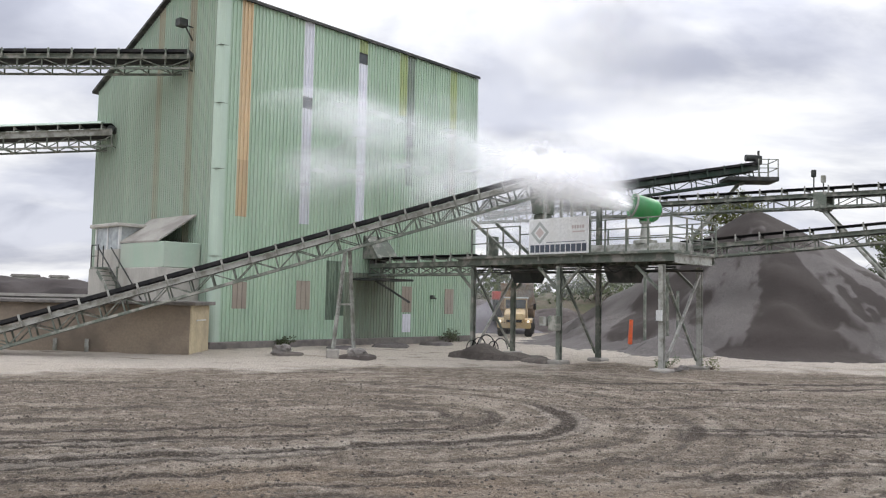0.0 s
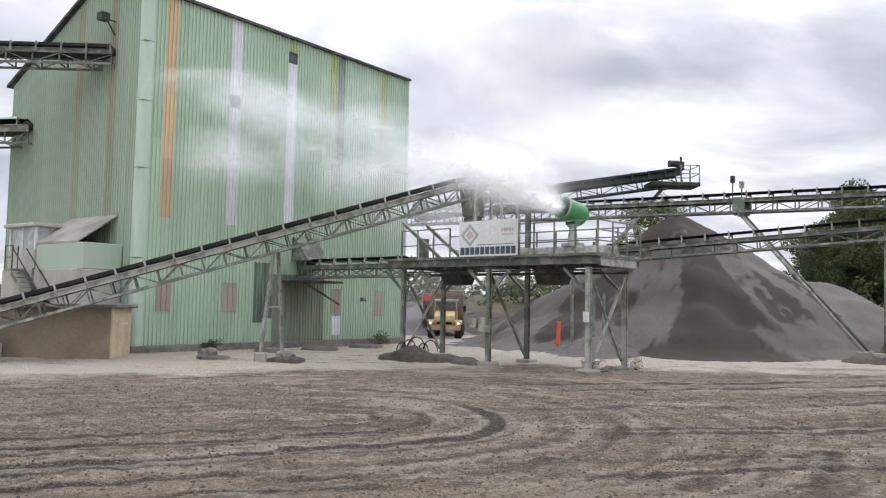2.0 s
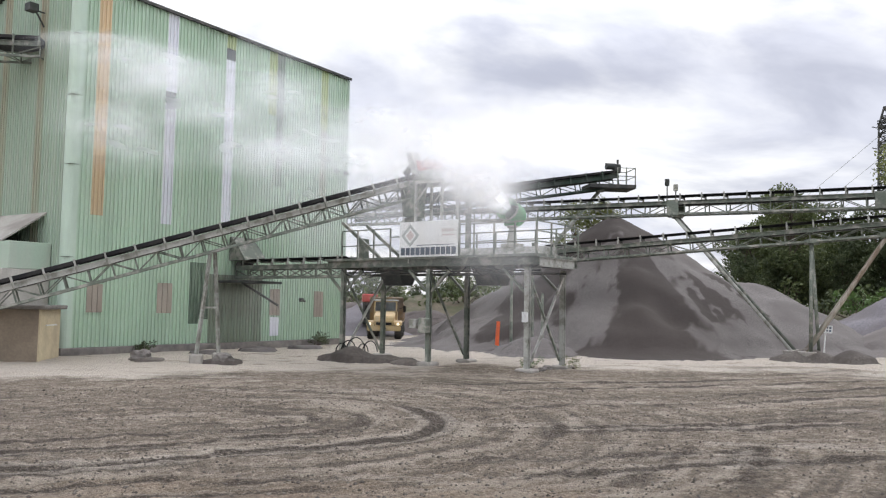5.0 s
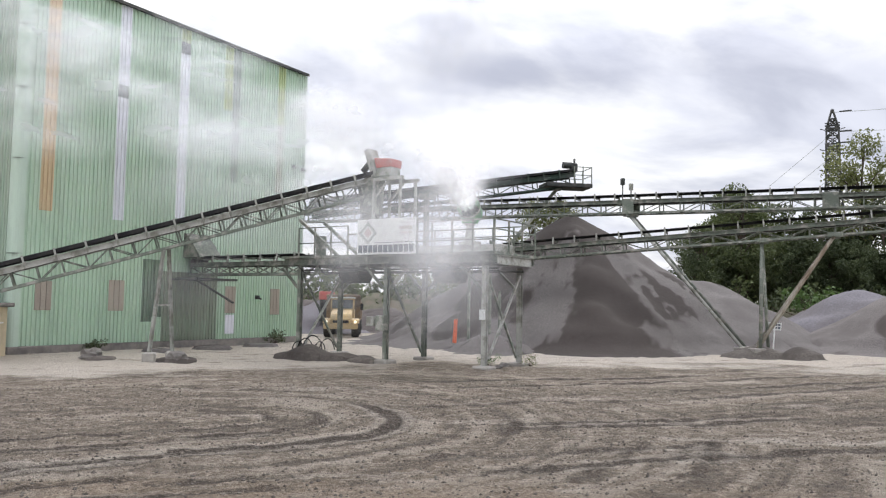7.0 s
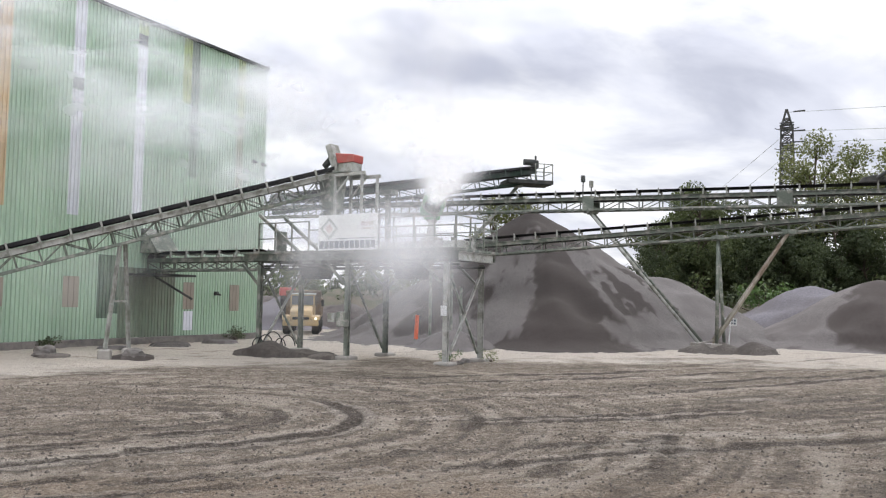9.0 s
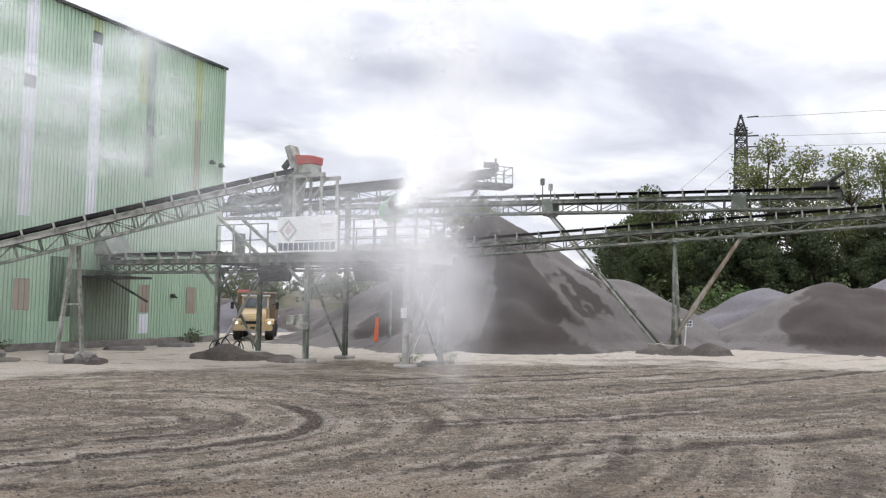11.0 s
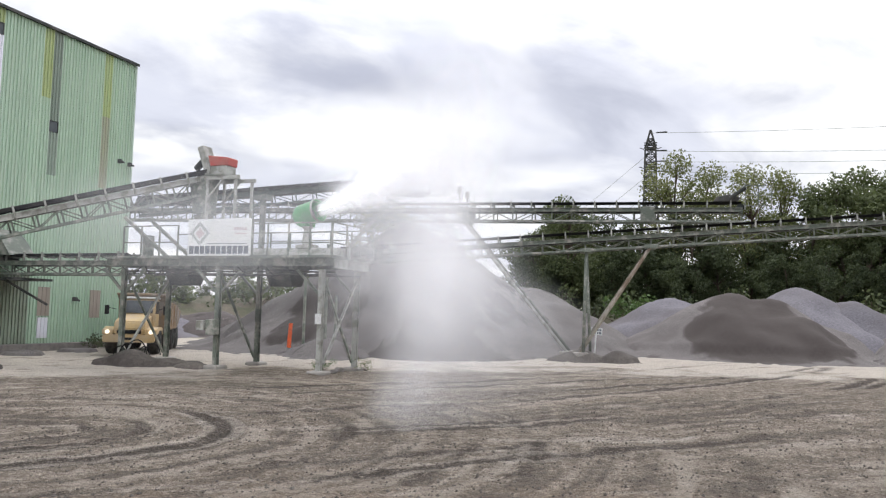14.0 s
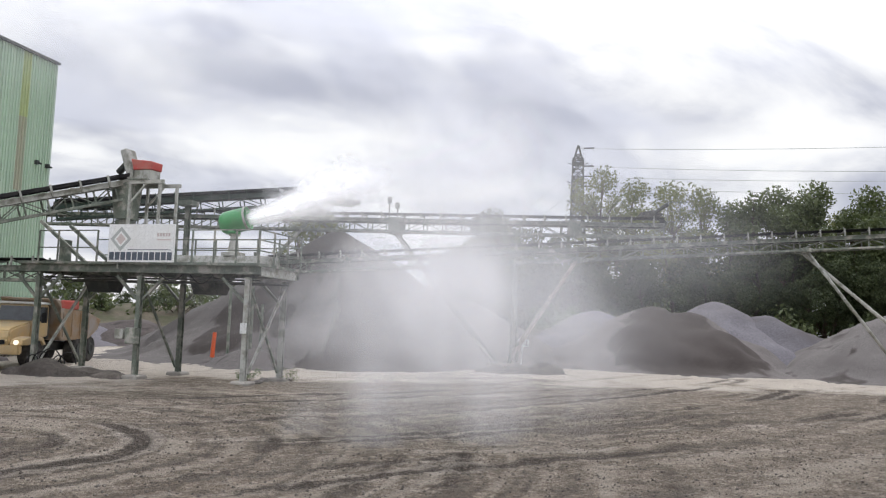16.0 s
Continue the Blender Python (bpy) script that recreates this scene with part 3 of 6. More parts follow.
def build_building():
    bm = bmesh.new()
    box(bm, 0.1, LENGTH - 0.1, 0.06, 0.3, 0.3, EAVE - 0.12)
    part("wall", bm, DARK_GREEN, building)
    bm = bmesh.new()
    extrude_poly(bm, [(0.31, 0.3), (DEPTH - 0.1, 0.3), (DEPTH - 0.1, LOW_EAVE - 0.12), (RIDGE_AT, RIDGE - 0.12), (0.31, EAVE - 0.1)], -0.06, -0.25,
                 Matrix(((0, -1, 0, 0), (1, 0, 0, 0), (0, 0, 1, 0), (0, 0, 0, 1))))
    part("wall", bm, DARK_GREEN, building)
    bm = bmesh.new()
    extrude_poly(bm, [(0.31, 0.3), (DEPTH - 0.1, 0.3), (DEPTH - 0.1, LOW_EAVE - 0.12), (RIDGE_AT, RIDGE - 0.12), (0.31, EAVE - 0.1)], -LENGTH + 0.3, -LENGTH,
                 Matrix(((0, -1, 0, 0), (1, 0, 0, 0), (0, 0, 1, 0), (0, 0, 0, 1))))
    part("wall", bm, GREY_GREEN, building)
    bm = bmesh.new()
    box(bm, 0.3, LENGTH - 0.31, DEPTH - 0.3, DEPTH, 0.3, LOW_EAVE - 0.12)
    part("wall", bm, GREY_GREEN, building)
    bm = bmesh.new()
    box(bm, -0.12, LENGTH + 0.05, -0.14, DEPTH + 0.05, -0.2, 0.3)
    part("plinth", bevel(bm, 0.03, 1), STONE, building, "dust-covered concrete plinth")
    # roof: two slopes, each a slab with a dark edge
    for y0, z0, y1, z1 in ((-0.18, EAVE - 0.02, RIDGE_AT, RIDGE + 0.04), (RIDGE_AT, RIDGE + 0.04, DEPTH + 0.25, LOW_EAVE - 0.06)):
        bm = bmesh.new()
        extrude_poly(bm, [(y0, z0), (y1, z1), (y1, z1 + 0.14), (y0, z0 + 0.14)], 0.25, -LENGTH - 0.12, Matrix(((0, -1, 0, 0), (1, 0, 0, 0), (0, 0, 1, 0), (0, 0, 0, 1))))
        part("roof", bm, STEEL_DARK, building, "dark roof edge")
    # long wall, sheet by sheet
    n = 29
    w = (LENGTH - 0.42) / n
    special = {1: [(0.3, 5.65, GREEN), (5.65, 8.1, ORANGE), (8.1, 10.9, ORANGE), (10.9, 12.1, ORANGE), (12.1, EAVE, ORANGE)],
               7: [(0.3, 5.6, GREEN), (5.6, 11.0, LILAC), (11.55, EAVE, LILAC)],
               13: [(0.3, 6.0, GREEN), (6.0, 13.9, LILAC), (14.45, EAVE, YELLOW)],
               18: [(0.3, 11.8, GREEN), (11.8, EAVE, YELLOW)],
               19: [(0.3, 1.6, GREEN), (1.6, 8.2, GREEN), (8.2, 10.25, GREY_SHEET), (10.8, EAVE, GREY_SHEET)],
               25: [(0.3, 8.1, GREEN), (8.1, 11.8, RUST_GREEN), (11.8, EAVE, YELLOW)]}
    # two neighbouring sheets with a darker stretch below 4 m
    for i in (10, 11):
        special[i] = [(0.3, 1.2 + 0.2 * (i - 10), GREEN), (1.2 + 0.2 * (i - 10), 4.0, DARK_STREAK), (4.0, EAVE, GREEN)]
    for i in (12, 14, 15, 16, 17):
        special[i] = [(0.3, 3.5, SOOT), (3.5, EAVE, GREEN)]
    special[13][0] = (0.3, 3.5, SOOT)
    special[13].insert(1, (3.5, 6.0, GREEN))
    shared = {}
    for i in range(n):
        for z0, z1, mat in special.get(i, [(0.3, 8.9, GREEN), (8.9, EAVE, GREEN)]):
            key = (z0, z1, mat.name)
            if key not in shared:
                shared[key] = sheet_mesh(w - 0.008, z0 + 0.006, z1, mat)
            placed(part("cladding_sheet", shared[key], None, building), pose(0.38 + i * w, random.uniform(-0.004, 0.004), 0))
    for i, z0, z1 in ((7, 11.0, 11.55), (13, 13.9, 14.45), (19, 10.25, 10.8)):
        bm = bmesh.new()
        x = 0.38 + i * w
        box(bm, x, x + w - 0.01, -0.005, 0.05, z0 + 0.01, z1 - 0.01)
        win = part("window", bm, DARK_GLASS, building, "small dark broken window")
        bm = bmesh.new()
        for a, b_, c, d in ((x, x + 0.03, z0, z1), (x + w - 0.04, x + w - 0.01, z0, z1), (x + 0.03, x + w - 0.04, z0, z0 + 0.03), (x + 0.03, x + w - 0.04, z1 - 0.03, z1)):
            box(bm, a, b_, -0.04, -0.006, c, d)
        part("window_frame", bm, STEEL_DARK, win)
    # brown shutters low in the wall
    for s, wd, z0, z1, mat in ((0.93, 0.72, 1.7, 2.85, RUST), (4.28, 0.8, 1.68, 3.0, RUST), (11.05, 0.74, 1.58, 2.92, RUST), (14.36, 0.72, 1.5, 2.88, RUST), (11.12, 0.62, 0.55, 1.5, LILAC)):
        for k in range(3):
            bm = bmesh.new()
            box(bm, s + k * wd / 3, s + (k + 1) * wd / 3 - 0.025, -0.085, -0.045, z0, z1)
            part("shutter_slat" if mat is RUST else "patch_slat", bm, mat, building)
    # gable wall, a slightly darker, greyer green than the long wall
    n2 = 20
    w2 = (DEPTH - 0.42) / n2
    turn = Matrix(((0, 1, 0, 0), (-1, 0, 0, 0), (0, 0, 1, 0), (0, 0, 0, 1)))
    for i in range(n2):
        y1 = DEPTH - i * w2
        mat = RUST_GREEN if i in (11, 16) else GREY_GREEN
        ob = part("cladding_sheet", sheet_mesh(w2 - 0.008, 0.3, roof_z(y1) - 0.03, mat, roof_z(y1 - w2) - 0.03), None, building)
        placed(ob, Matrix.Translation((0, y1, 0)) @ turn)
    # rounded corner trim in five lengths
    for z0, z1 in ((0.3, 3.9), (3.9, 7.6), (7.6, 10.4), (10.4, 12.9), (12.9, EAVE - 0.02)):
        bm = bmesh.new()
        pts = [(0.37, -0.05)] + [(0.17 - 0.25 * math.cos(a), 0.17 - 0.25 * math.sin(a)) for a in (1.45, 1.1, 0.78, 0.45, 0.12)] + [(-0.05, 0.38), (0.02, 0.38), (0.05, 0.05), (0.37, 0.02)]
        lo, hi = [bm.verts.new((x, y, z0)) for x, y in pts], [bm.verts.new((x, y, z1 - 0.015)) for x, y in pts]
        bm.faces.new(lo)
        bm.faces.new(hi)
        for a in range(len(pts)):
            b_ = (a + 1) % len(pts)
            bm.faces.new((lo[a], lo[b_], hi[b_], hi[a]))
        part("corner_trim", bm, PALE_GREEN, building, "pale green rounded corner flashing")
        bm = bmesh.new()
        box(bm, -0.085, 0.2, -0.085, 0.2, z1 - 0.03, z1 - 0.016)
        part("trim_joint", bm, STEEL, building)
    bm = bmesh.new()
    box(bm, LENGTH - 0.04, LENGTH + 0.06, -0.09, 0.25, 0.3, EAVE - 0.02)
    part("corner_trim", bm, PALE_GREEN, building)
    for x, y in ((15.75, 9.6), (16.5, 9.55), (13.2, 2.3)):
        bm = bmesh.new()
        box(bm, x, x + 0.16, -0.24, -0.05, y, y + 0.2)
        tube(bm, (x + 0.08, -0.14, y + 0.1), (x + 0.08, -0.42, y + 0.02), 0.05, 8)
        part("wall_lamp", bm, STEEL_DARK, building)
    # flood lamp on the gable
    bm = bmesh.new()
    bar(bm, (-0.05, 2.3, 13.5), (-0.5, 2.3, 14.15), 0.05, 0.05)
    bar(bm, (-0.05, 2.3, 14.1), (-0.6, 2.3, 14.1), 0.05, 0.05)
    box(bm, -0.8, -0.42, 2.1, 2.5, 14.0, 14.32)
    part("flood_lamp", bm, STEEL_DARK, building)


build_building()


def build_control_room():
    """Lean-to with control cabin at the gable; x points out of the gable wall, y along it."""
    m = building.matrix_basis
    ob = thing("control_cabin", m, "dusty white control cabin on a rendered base with tilted sheet canopy", "cabin")
    bm = bmesh.new()
    box(bm, -2.0, -0.08, 0.9, 7.2, 0.0, 3.35)
    part("base", bevel(bm, 0.03, 1), WHITEWASH, ob, "dusty white rendered base")
    bm = bmesh.new()
    box(bm, -2.06, -1.95, 4.3, 4.38, 0.1, 3.4)
    part("downpipe", bm, STEEL, ob)
    bm = bmesh.new()
    box(bm, -1.75, -0.08, 0.9, 4.7, 3.36, 4.42)
    part("annex", bevel(bm, 0.02, 1), GREY_GREEN, ob, "green clad annex")
    bm = bmesh.new()
    box(bm, -1.8, -0.08, 4.75, 7.1, 3.36, 4.2)
    part("parapet", bm, WHITEWASH, ob)
    for y0, y1 in ((4.75, 4.85), (5.85, 5.95), (7.0, 7.1)):
        bm = bmesh.new()
        box(bm, -1.8, -1.7, y0, y1, 4.2, 5.2)
        part("post", bm, WHITE, ob)
    for y0, y1 in ((4.85, 5.85), (5.95, 7.0)):
        bm = bmesh.new()
        box(bm, -1.76, -1.73, y0, y1, 4.2, 5.2)
        part("pane", bm, SKY_PALE_GLASS, ob, "dusty window pane coloured pale as if mirroring the sky")
    for y in (4.77, 7.06):
        bm = bmesh.new()
        box(bm, -1.69, -0.1, y, y + 0.03, 4.2, 5.2)
        part("pane", bm, SKY_PALE_GLASS, ob, "dusty window pane coloured pale as if mirroring the sky")
    bm = bmesh.new()
    box(bm, -2.0, -0.08, 4.6, 7.3, 5.2, 5.36)
    part("roof", bevel(bm, 0.03, 1), WHITEWASH, ob)
    bm = bmesh.new()
    a, b_, c, d = (-0.07, 1.35, 5.62), (-0.07, 5.2, 5.62), (-1.75, 5.25, 4.45), (-1.75, 1.5, 4.4)
    lo = [bm.verts.new(q) for q in (a, b_, c, d)]
    hi = [bm.verts.new((q[0], q[1], q[2] + 0.08)) for q in (a, b_, c, d)]
    bm.faces.new(lo)
    bm.faces.new(hi)
    for i in range(4):
        bm.faces.new((lo[i], lo[(i + 1) % 4], hi[(i + 1) % 4], hi[i]))
    part("canopy", bm, CONCRETE, ob, "tilted pale dusty sheet canopy")
    bm = bmesh.new()
    box(bm, -2.6, -2.01, 5.0, 5.7, 3.28, 3.38)
    part("landing", bm, STEEL, ob)
    for k in range(14):
        bm = bmesh.new()
        y, z = 4.98 - k * 0.26, 3.17 - k * 0.2
        box(bm, -2.58, -2.06, y - 0.24, y, z, z + 0.035)
        part("tread", bm, STEEL, ob)
    for x in (-2.61, -2.03):
        bm = bmesh.new()
        bar(bm, (x, 5.0, 3.2), (x, 1.35, 0.39), 0.03, 0.16)
        part("stringer", bm, STEEL, ob)
        bm = bmesh.new()
        bar(bm, (x, 5.0, 4.25), (x, 1.35, 1.44), 0.04, 0.04)
        part("handrail", bm, STEEL_DARK, ob)
    for x, y in ((-2.58, 5.03), (-2.58, 5.67), (-2.06, 5.67)):
        bm = bmesh.new()
        bar(bm, (x, y, 3.38), (x, y, 4.35), 0.04, 0.04)
        part("rail_post", bm, STEEL_DARK, ob)
    for z in (3.85, 4.33):
        bm = bmesh.new()
        bar(bm, (-2.58, 5.03, z), (-2.58, 5.67, z), 0.035, 0.035)
        part("rail", bm, STEEL_DARK, ob)


build_control_room()


def build_shed():
    ob = thing("low_shed", pose(0, 0, 0), "low brown rendered shed with cream end wall and slab roof", "shed")
    bm = bmesh.new()
    box(bm, -19.0, -9.56, 30.65, 30.85, -0.1, 1.82)
    part("front_wall", bm, BROWN_WALL, ob, "mud-splashed brown wall")
    bm = bmesh.new()
    box(bm, -9.76, -9.53, 30.86, 33.0, -0.1, 1.82)
    part("end_wall", bm, CREAM, ob, "cream end wall")
    bm = bmesh.new()
    box(bm, -9.56, -9.5, 30.62, 30.86, -0.1, 1.83)
    part("quoin", bm, CREAM, ob)
    bm = bmesh.new()
    box(bm, -19.0, -9.78, 32.8, 33.0, -0.1, 1.82)
    part("rear_wall", bm, BROWN_WALL, ob)
    bm = bmesh.new()
    box(bm, -19.2, -9.32, 30.4, 33.15, 1.83, 1.98)
    part("roof", bevel(bm, 0.03, 1), STONE, ob, "dusty slab roof")
    for x in (-14.6, -13.4):
        bm = bmesh.new()
        tube(bm, (x, 30.55, 0), (x, 30.55, 0.5), 0.08, 8)
        part("bollard", bm, STEEL_LIGHT, ob)
    bm = bmesh.new()
    bar(bm, (-9.515, 31.3, 1.25), (-9.515, 32.5, 1.25), 0.03, 0.05)
    part("ledge", bm, WHITE, ob)
    wall = thing("retaining_wall", pose(-16.2, 33.6, 0, 0, 0, 8), "low dusty concrete wall beside the conveyor foot", "wall")
    bm = bmesh.new()
    box(bm, -3.0, 3.0, -0.4, 0.4, -0.1, 2.05)
    part("wall_body", bevel(bm, 0.04, 1), CONCRETE, wall)
    bm = bmesh.new()
    box(bm, -3.1, 3.1, -0.5, 0.5, 2.05, 2.17)
    part("coping", bm, CONCRETE, wall)


build_shed()


# ---- conveyors ----
def conveyor(name, p, q, width, depth, label, guard=False, chord=0.22, bay=1.05, steel=STEEL, top_steel=None, pulley=True):
    """A belt conveyor whose upper chord runs from p to q; guard: dark belt plates between posts above the chord."""
    m = frame_along(p, q)
    length = (Vector(q) - Vector(p)).length
    ob = thing(name, m, label, "conveyor")
    top = top_steel or steel
    hw = width / 2
    bm = bmesh.new()
    pts = [(-hw * 0.86, 0.22), (-hw * 0.42, 0.1), (hw * 0.42, 0.1), (hw * 0.86, 0.22), (hw * 0.86, 0.245), (hw * 0.42, 0.13), (-hw * 0.42, 0.13), (-hw * 0.86, 0.245)]
    pts = [(y, z - 0.02) if guard else (y, 0.17 + 0.55 * z) for y, z in pts]
    extrude_poly(bm, pts, 0.05, length - 0.05, Matrix(((0, 1, 0, 0), (1, 0, 0, 0), (0, 0, 1, 0), (0, 0, 0, 1))))
    part("belt", bm, BLACK, ob, "black rubber belt")
    bm = bmesh.new()
    box(bm, 0.2, length - 0.2, -hw * 0.8, hw * 0.8, -chord * 0.9, -chord * 0.9 + 0.02)
    part("return_belt", bm, BLACK, ob)
    for s in (-1, 1):
        bm = bmesh.new()
        box(bm, 0, length, s * hw - 0.012, s * hw + 0.012, -chord, 0)
        box(bm, 0, length, s * (hw + 0.013), s * (hw + 0.075), -0.02, 0)
        box(bm, 0, length, s * (hw + 0.013), s * (hw + 0.075), -chord, -chord + 0.02)
        part("side_channel", bm, top, ob)
        bm = bmesh.new()
        angle_bar(bm, (0, s * hw, -depth), (length, s * hw, -depth), 0.09)
        part("bottom_chord", bm, steel, ob)
    n = max(2, round(length / bay))
    step = length / n
    lo, hi = -depth + 0.03, -chord
    up = mesh_object("post", bar(bmesh.new(), (0, 0, lo), (0, 0, hi), 0.055, 0.055), steel)
    rise = mesh_object("brace", bar(bmesh.new(), (0.03, 0, lo), (step - 0.03, 0, hi), 0.04, 0.04), steel)
    fall = mesh_object("brace", bar(bmesh.new(), (0.03, 0, hi), (step - 0.03, 0, lo), 0.04, 0.04), steel)
    cross = mesh_object("cross_member", bar(bmesh.new(), (0, -hw + 0.05, -depth), (0, hw - 0.05, -depth), 0.05, 0.05), steel)
    for i in range(n + 1):
        for s in (-1, 1):
            placed(part("post", up, None, ob), pose(min(max(i * step, 0.03), length - 0.03), s * (hw - 0.03), 0))
            if i < n:
                placed(part("brace", rise if i % 2 else fall, None, ob), pose(i * step, s * (hw - 0.03), 0))
        placed(part("cross_member", cross, None, ob), pose(min(max(i * step, 0.03), length - 0.03), 0, 0))
    if guard:
        pitch = 1.02
        k = max(1, round(length / pitch))
        pitch = length / k
        plate = mesh_object("belt_guard", box(bmesh.new(), 0.07, pitch - 0.07, -0.012, 0.012, 0.08, 0.215), BLACK)
        post = mesh_object("guard_post", box(bmesh.new(), -0.035, 0.035, -0.03, 0.03, -chord, 0.25), top)
        for i in range(k + 1):
            for s in (-1, 1):
                placed(part("guard_post", post, None, ob), pose(min(max(i * pitch, 0.05), length - 0.05), s * (hw + 0.11), 0))
                if i < k:
                    placed(part("belt_guard", plate, None, ob), pose(i * pitch, s * (hw + 0.10), 0))
    else:
        pitch = 1.1
        k = round(length / pitch)
        bm = bmesh.new()
        for s in (-1, 1):
            box(bm, -0.03, 0.03, s * (hw * 0.95) - 0.03, s * (hw * 0.95) + 0.03, 0, 0.37)
            tube(bm, (0, s * hw * 0.9, 0.23), (0, s * hw * 0.4, 0.17), 0.045, 8)
        tube(bm, (0, -hw * 0.4, 0.17), (0, hw * 0.4, 0.17), 0.045, 8)
        idler = mesh_object("idler", bm, STEEL_LIGHT)
        for i in range(k):
            placed(part("idler", idler, None, ob), pose((i + 0.5) * length / k, 0, 0))
    if pulley:
        for x in (0.12, length - 0.12):
            bm = bmesh.new()
            tube(bm, (x, -hw * 0.85, 0.02), (x, hw * 0.85, 0.02), 0.19, 16)
            part("pulley", bm, STEEL_DARK, ob)
    return ob


MAIN_A, MAIN_B = Vector((-17.6, 28.05, 0.27)), Vector((4.05, 32.41, 7.33))
conveyor("inclined_conveyor", MAIN_A, MAIN_B, 0.9, 0.70, "long inclined belt conveyor of dusty grey-green lattice steel", True, 0.2, 0.8, STEEL, STEEL_LIGHT)
UP = Vector((15.4, 42.3, 0)), Vector((13.6, -11.9, 0)).normalized()
LOWC = Vector((22.94, 32.77, 0)), Vector((0.819, -0.574, 0)).normalized()


def upper(s, dz=0.0):
    p = UP[0] + UP[1] * s
    return Vector((p.x, p.y, 7.92 - 0.014 * s + dz))


def lower(s, dz=0.0):
    p = LOWC[0] + LOWC[1] * s
    return Vector((p.x, p.y, 6.05 + 0.068 * s + dz))


conveyor("level_conveyor", upper(-19), upper(18.4), 0.9, 0.68, "level belt conveyor of dark green lattice steel", False, 0.2, 1.05)
conveyor("gentle_conveyor", lower(-13.4), lower(24), 0.9, 0.60, "gently rising belt conveyor of green lattice steel", False, 0.19, 1.05)
TH_A, TH_B = Vector((2.2, 47.0, 7.85)), Vector((18.05, 46.55, 10.4))
conveyor("stockpile_conveyor", TH_A, TH_B, 1.0, 0.8, "dark green stacking conveyor rising over the gravel pile", True, 0.28, 1.2, STEEL_BLACK_GREEN, STEEL_BLACK_GREEN)
G1, G2 = Vector((-11.3, 35.2, 12.75)), Vector((-16.5, 39.9, 10.35))
conveyor("gallery_conveyor", (-31, 35.6, 12.55), G1, 1.0, 0.62, "grey lattice feed conveyor entering the gable high up", True, 0.2, 1.1, STEEL, STEEL)
covered = conveyor("covered_conveyor", (-34, 40.4, 9.5), G2, 1.1, 0.85, "grey-green covered lattice conveyor entering the gable", False, 0.32, 1.1, STEEL, STEEL_LIGHT)

part("cover", extrude_poly(bmesh.new(), [(-0.62, 0.3), (-0.5, 0.42), (0.5, 0.42), (0.62, 0.3)], 0.1, 17.0, Matrix(((0, 1, 0, 0), (1, 0, 0, 0), (0, 0, 1, 0), (0, 0, 0, 1)))), PALE_GREEN, covered, "pale green sheet cover")


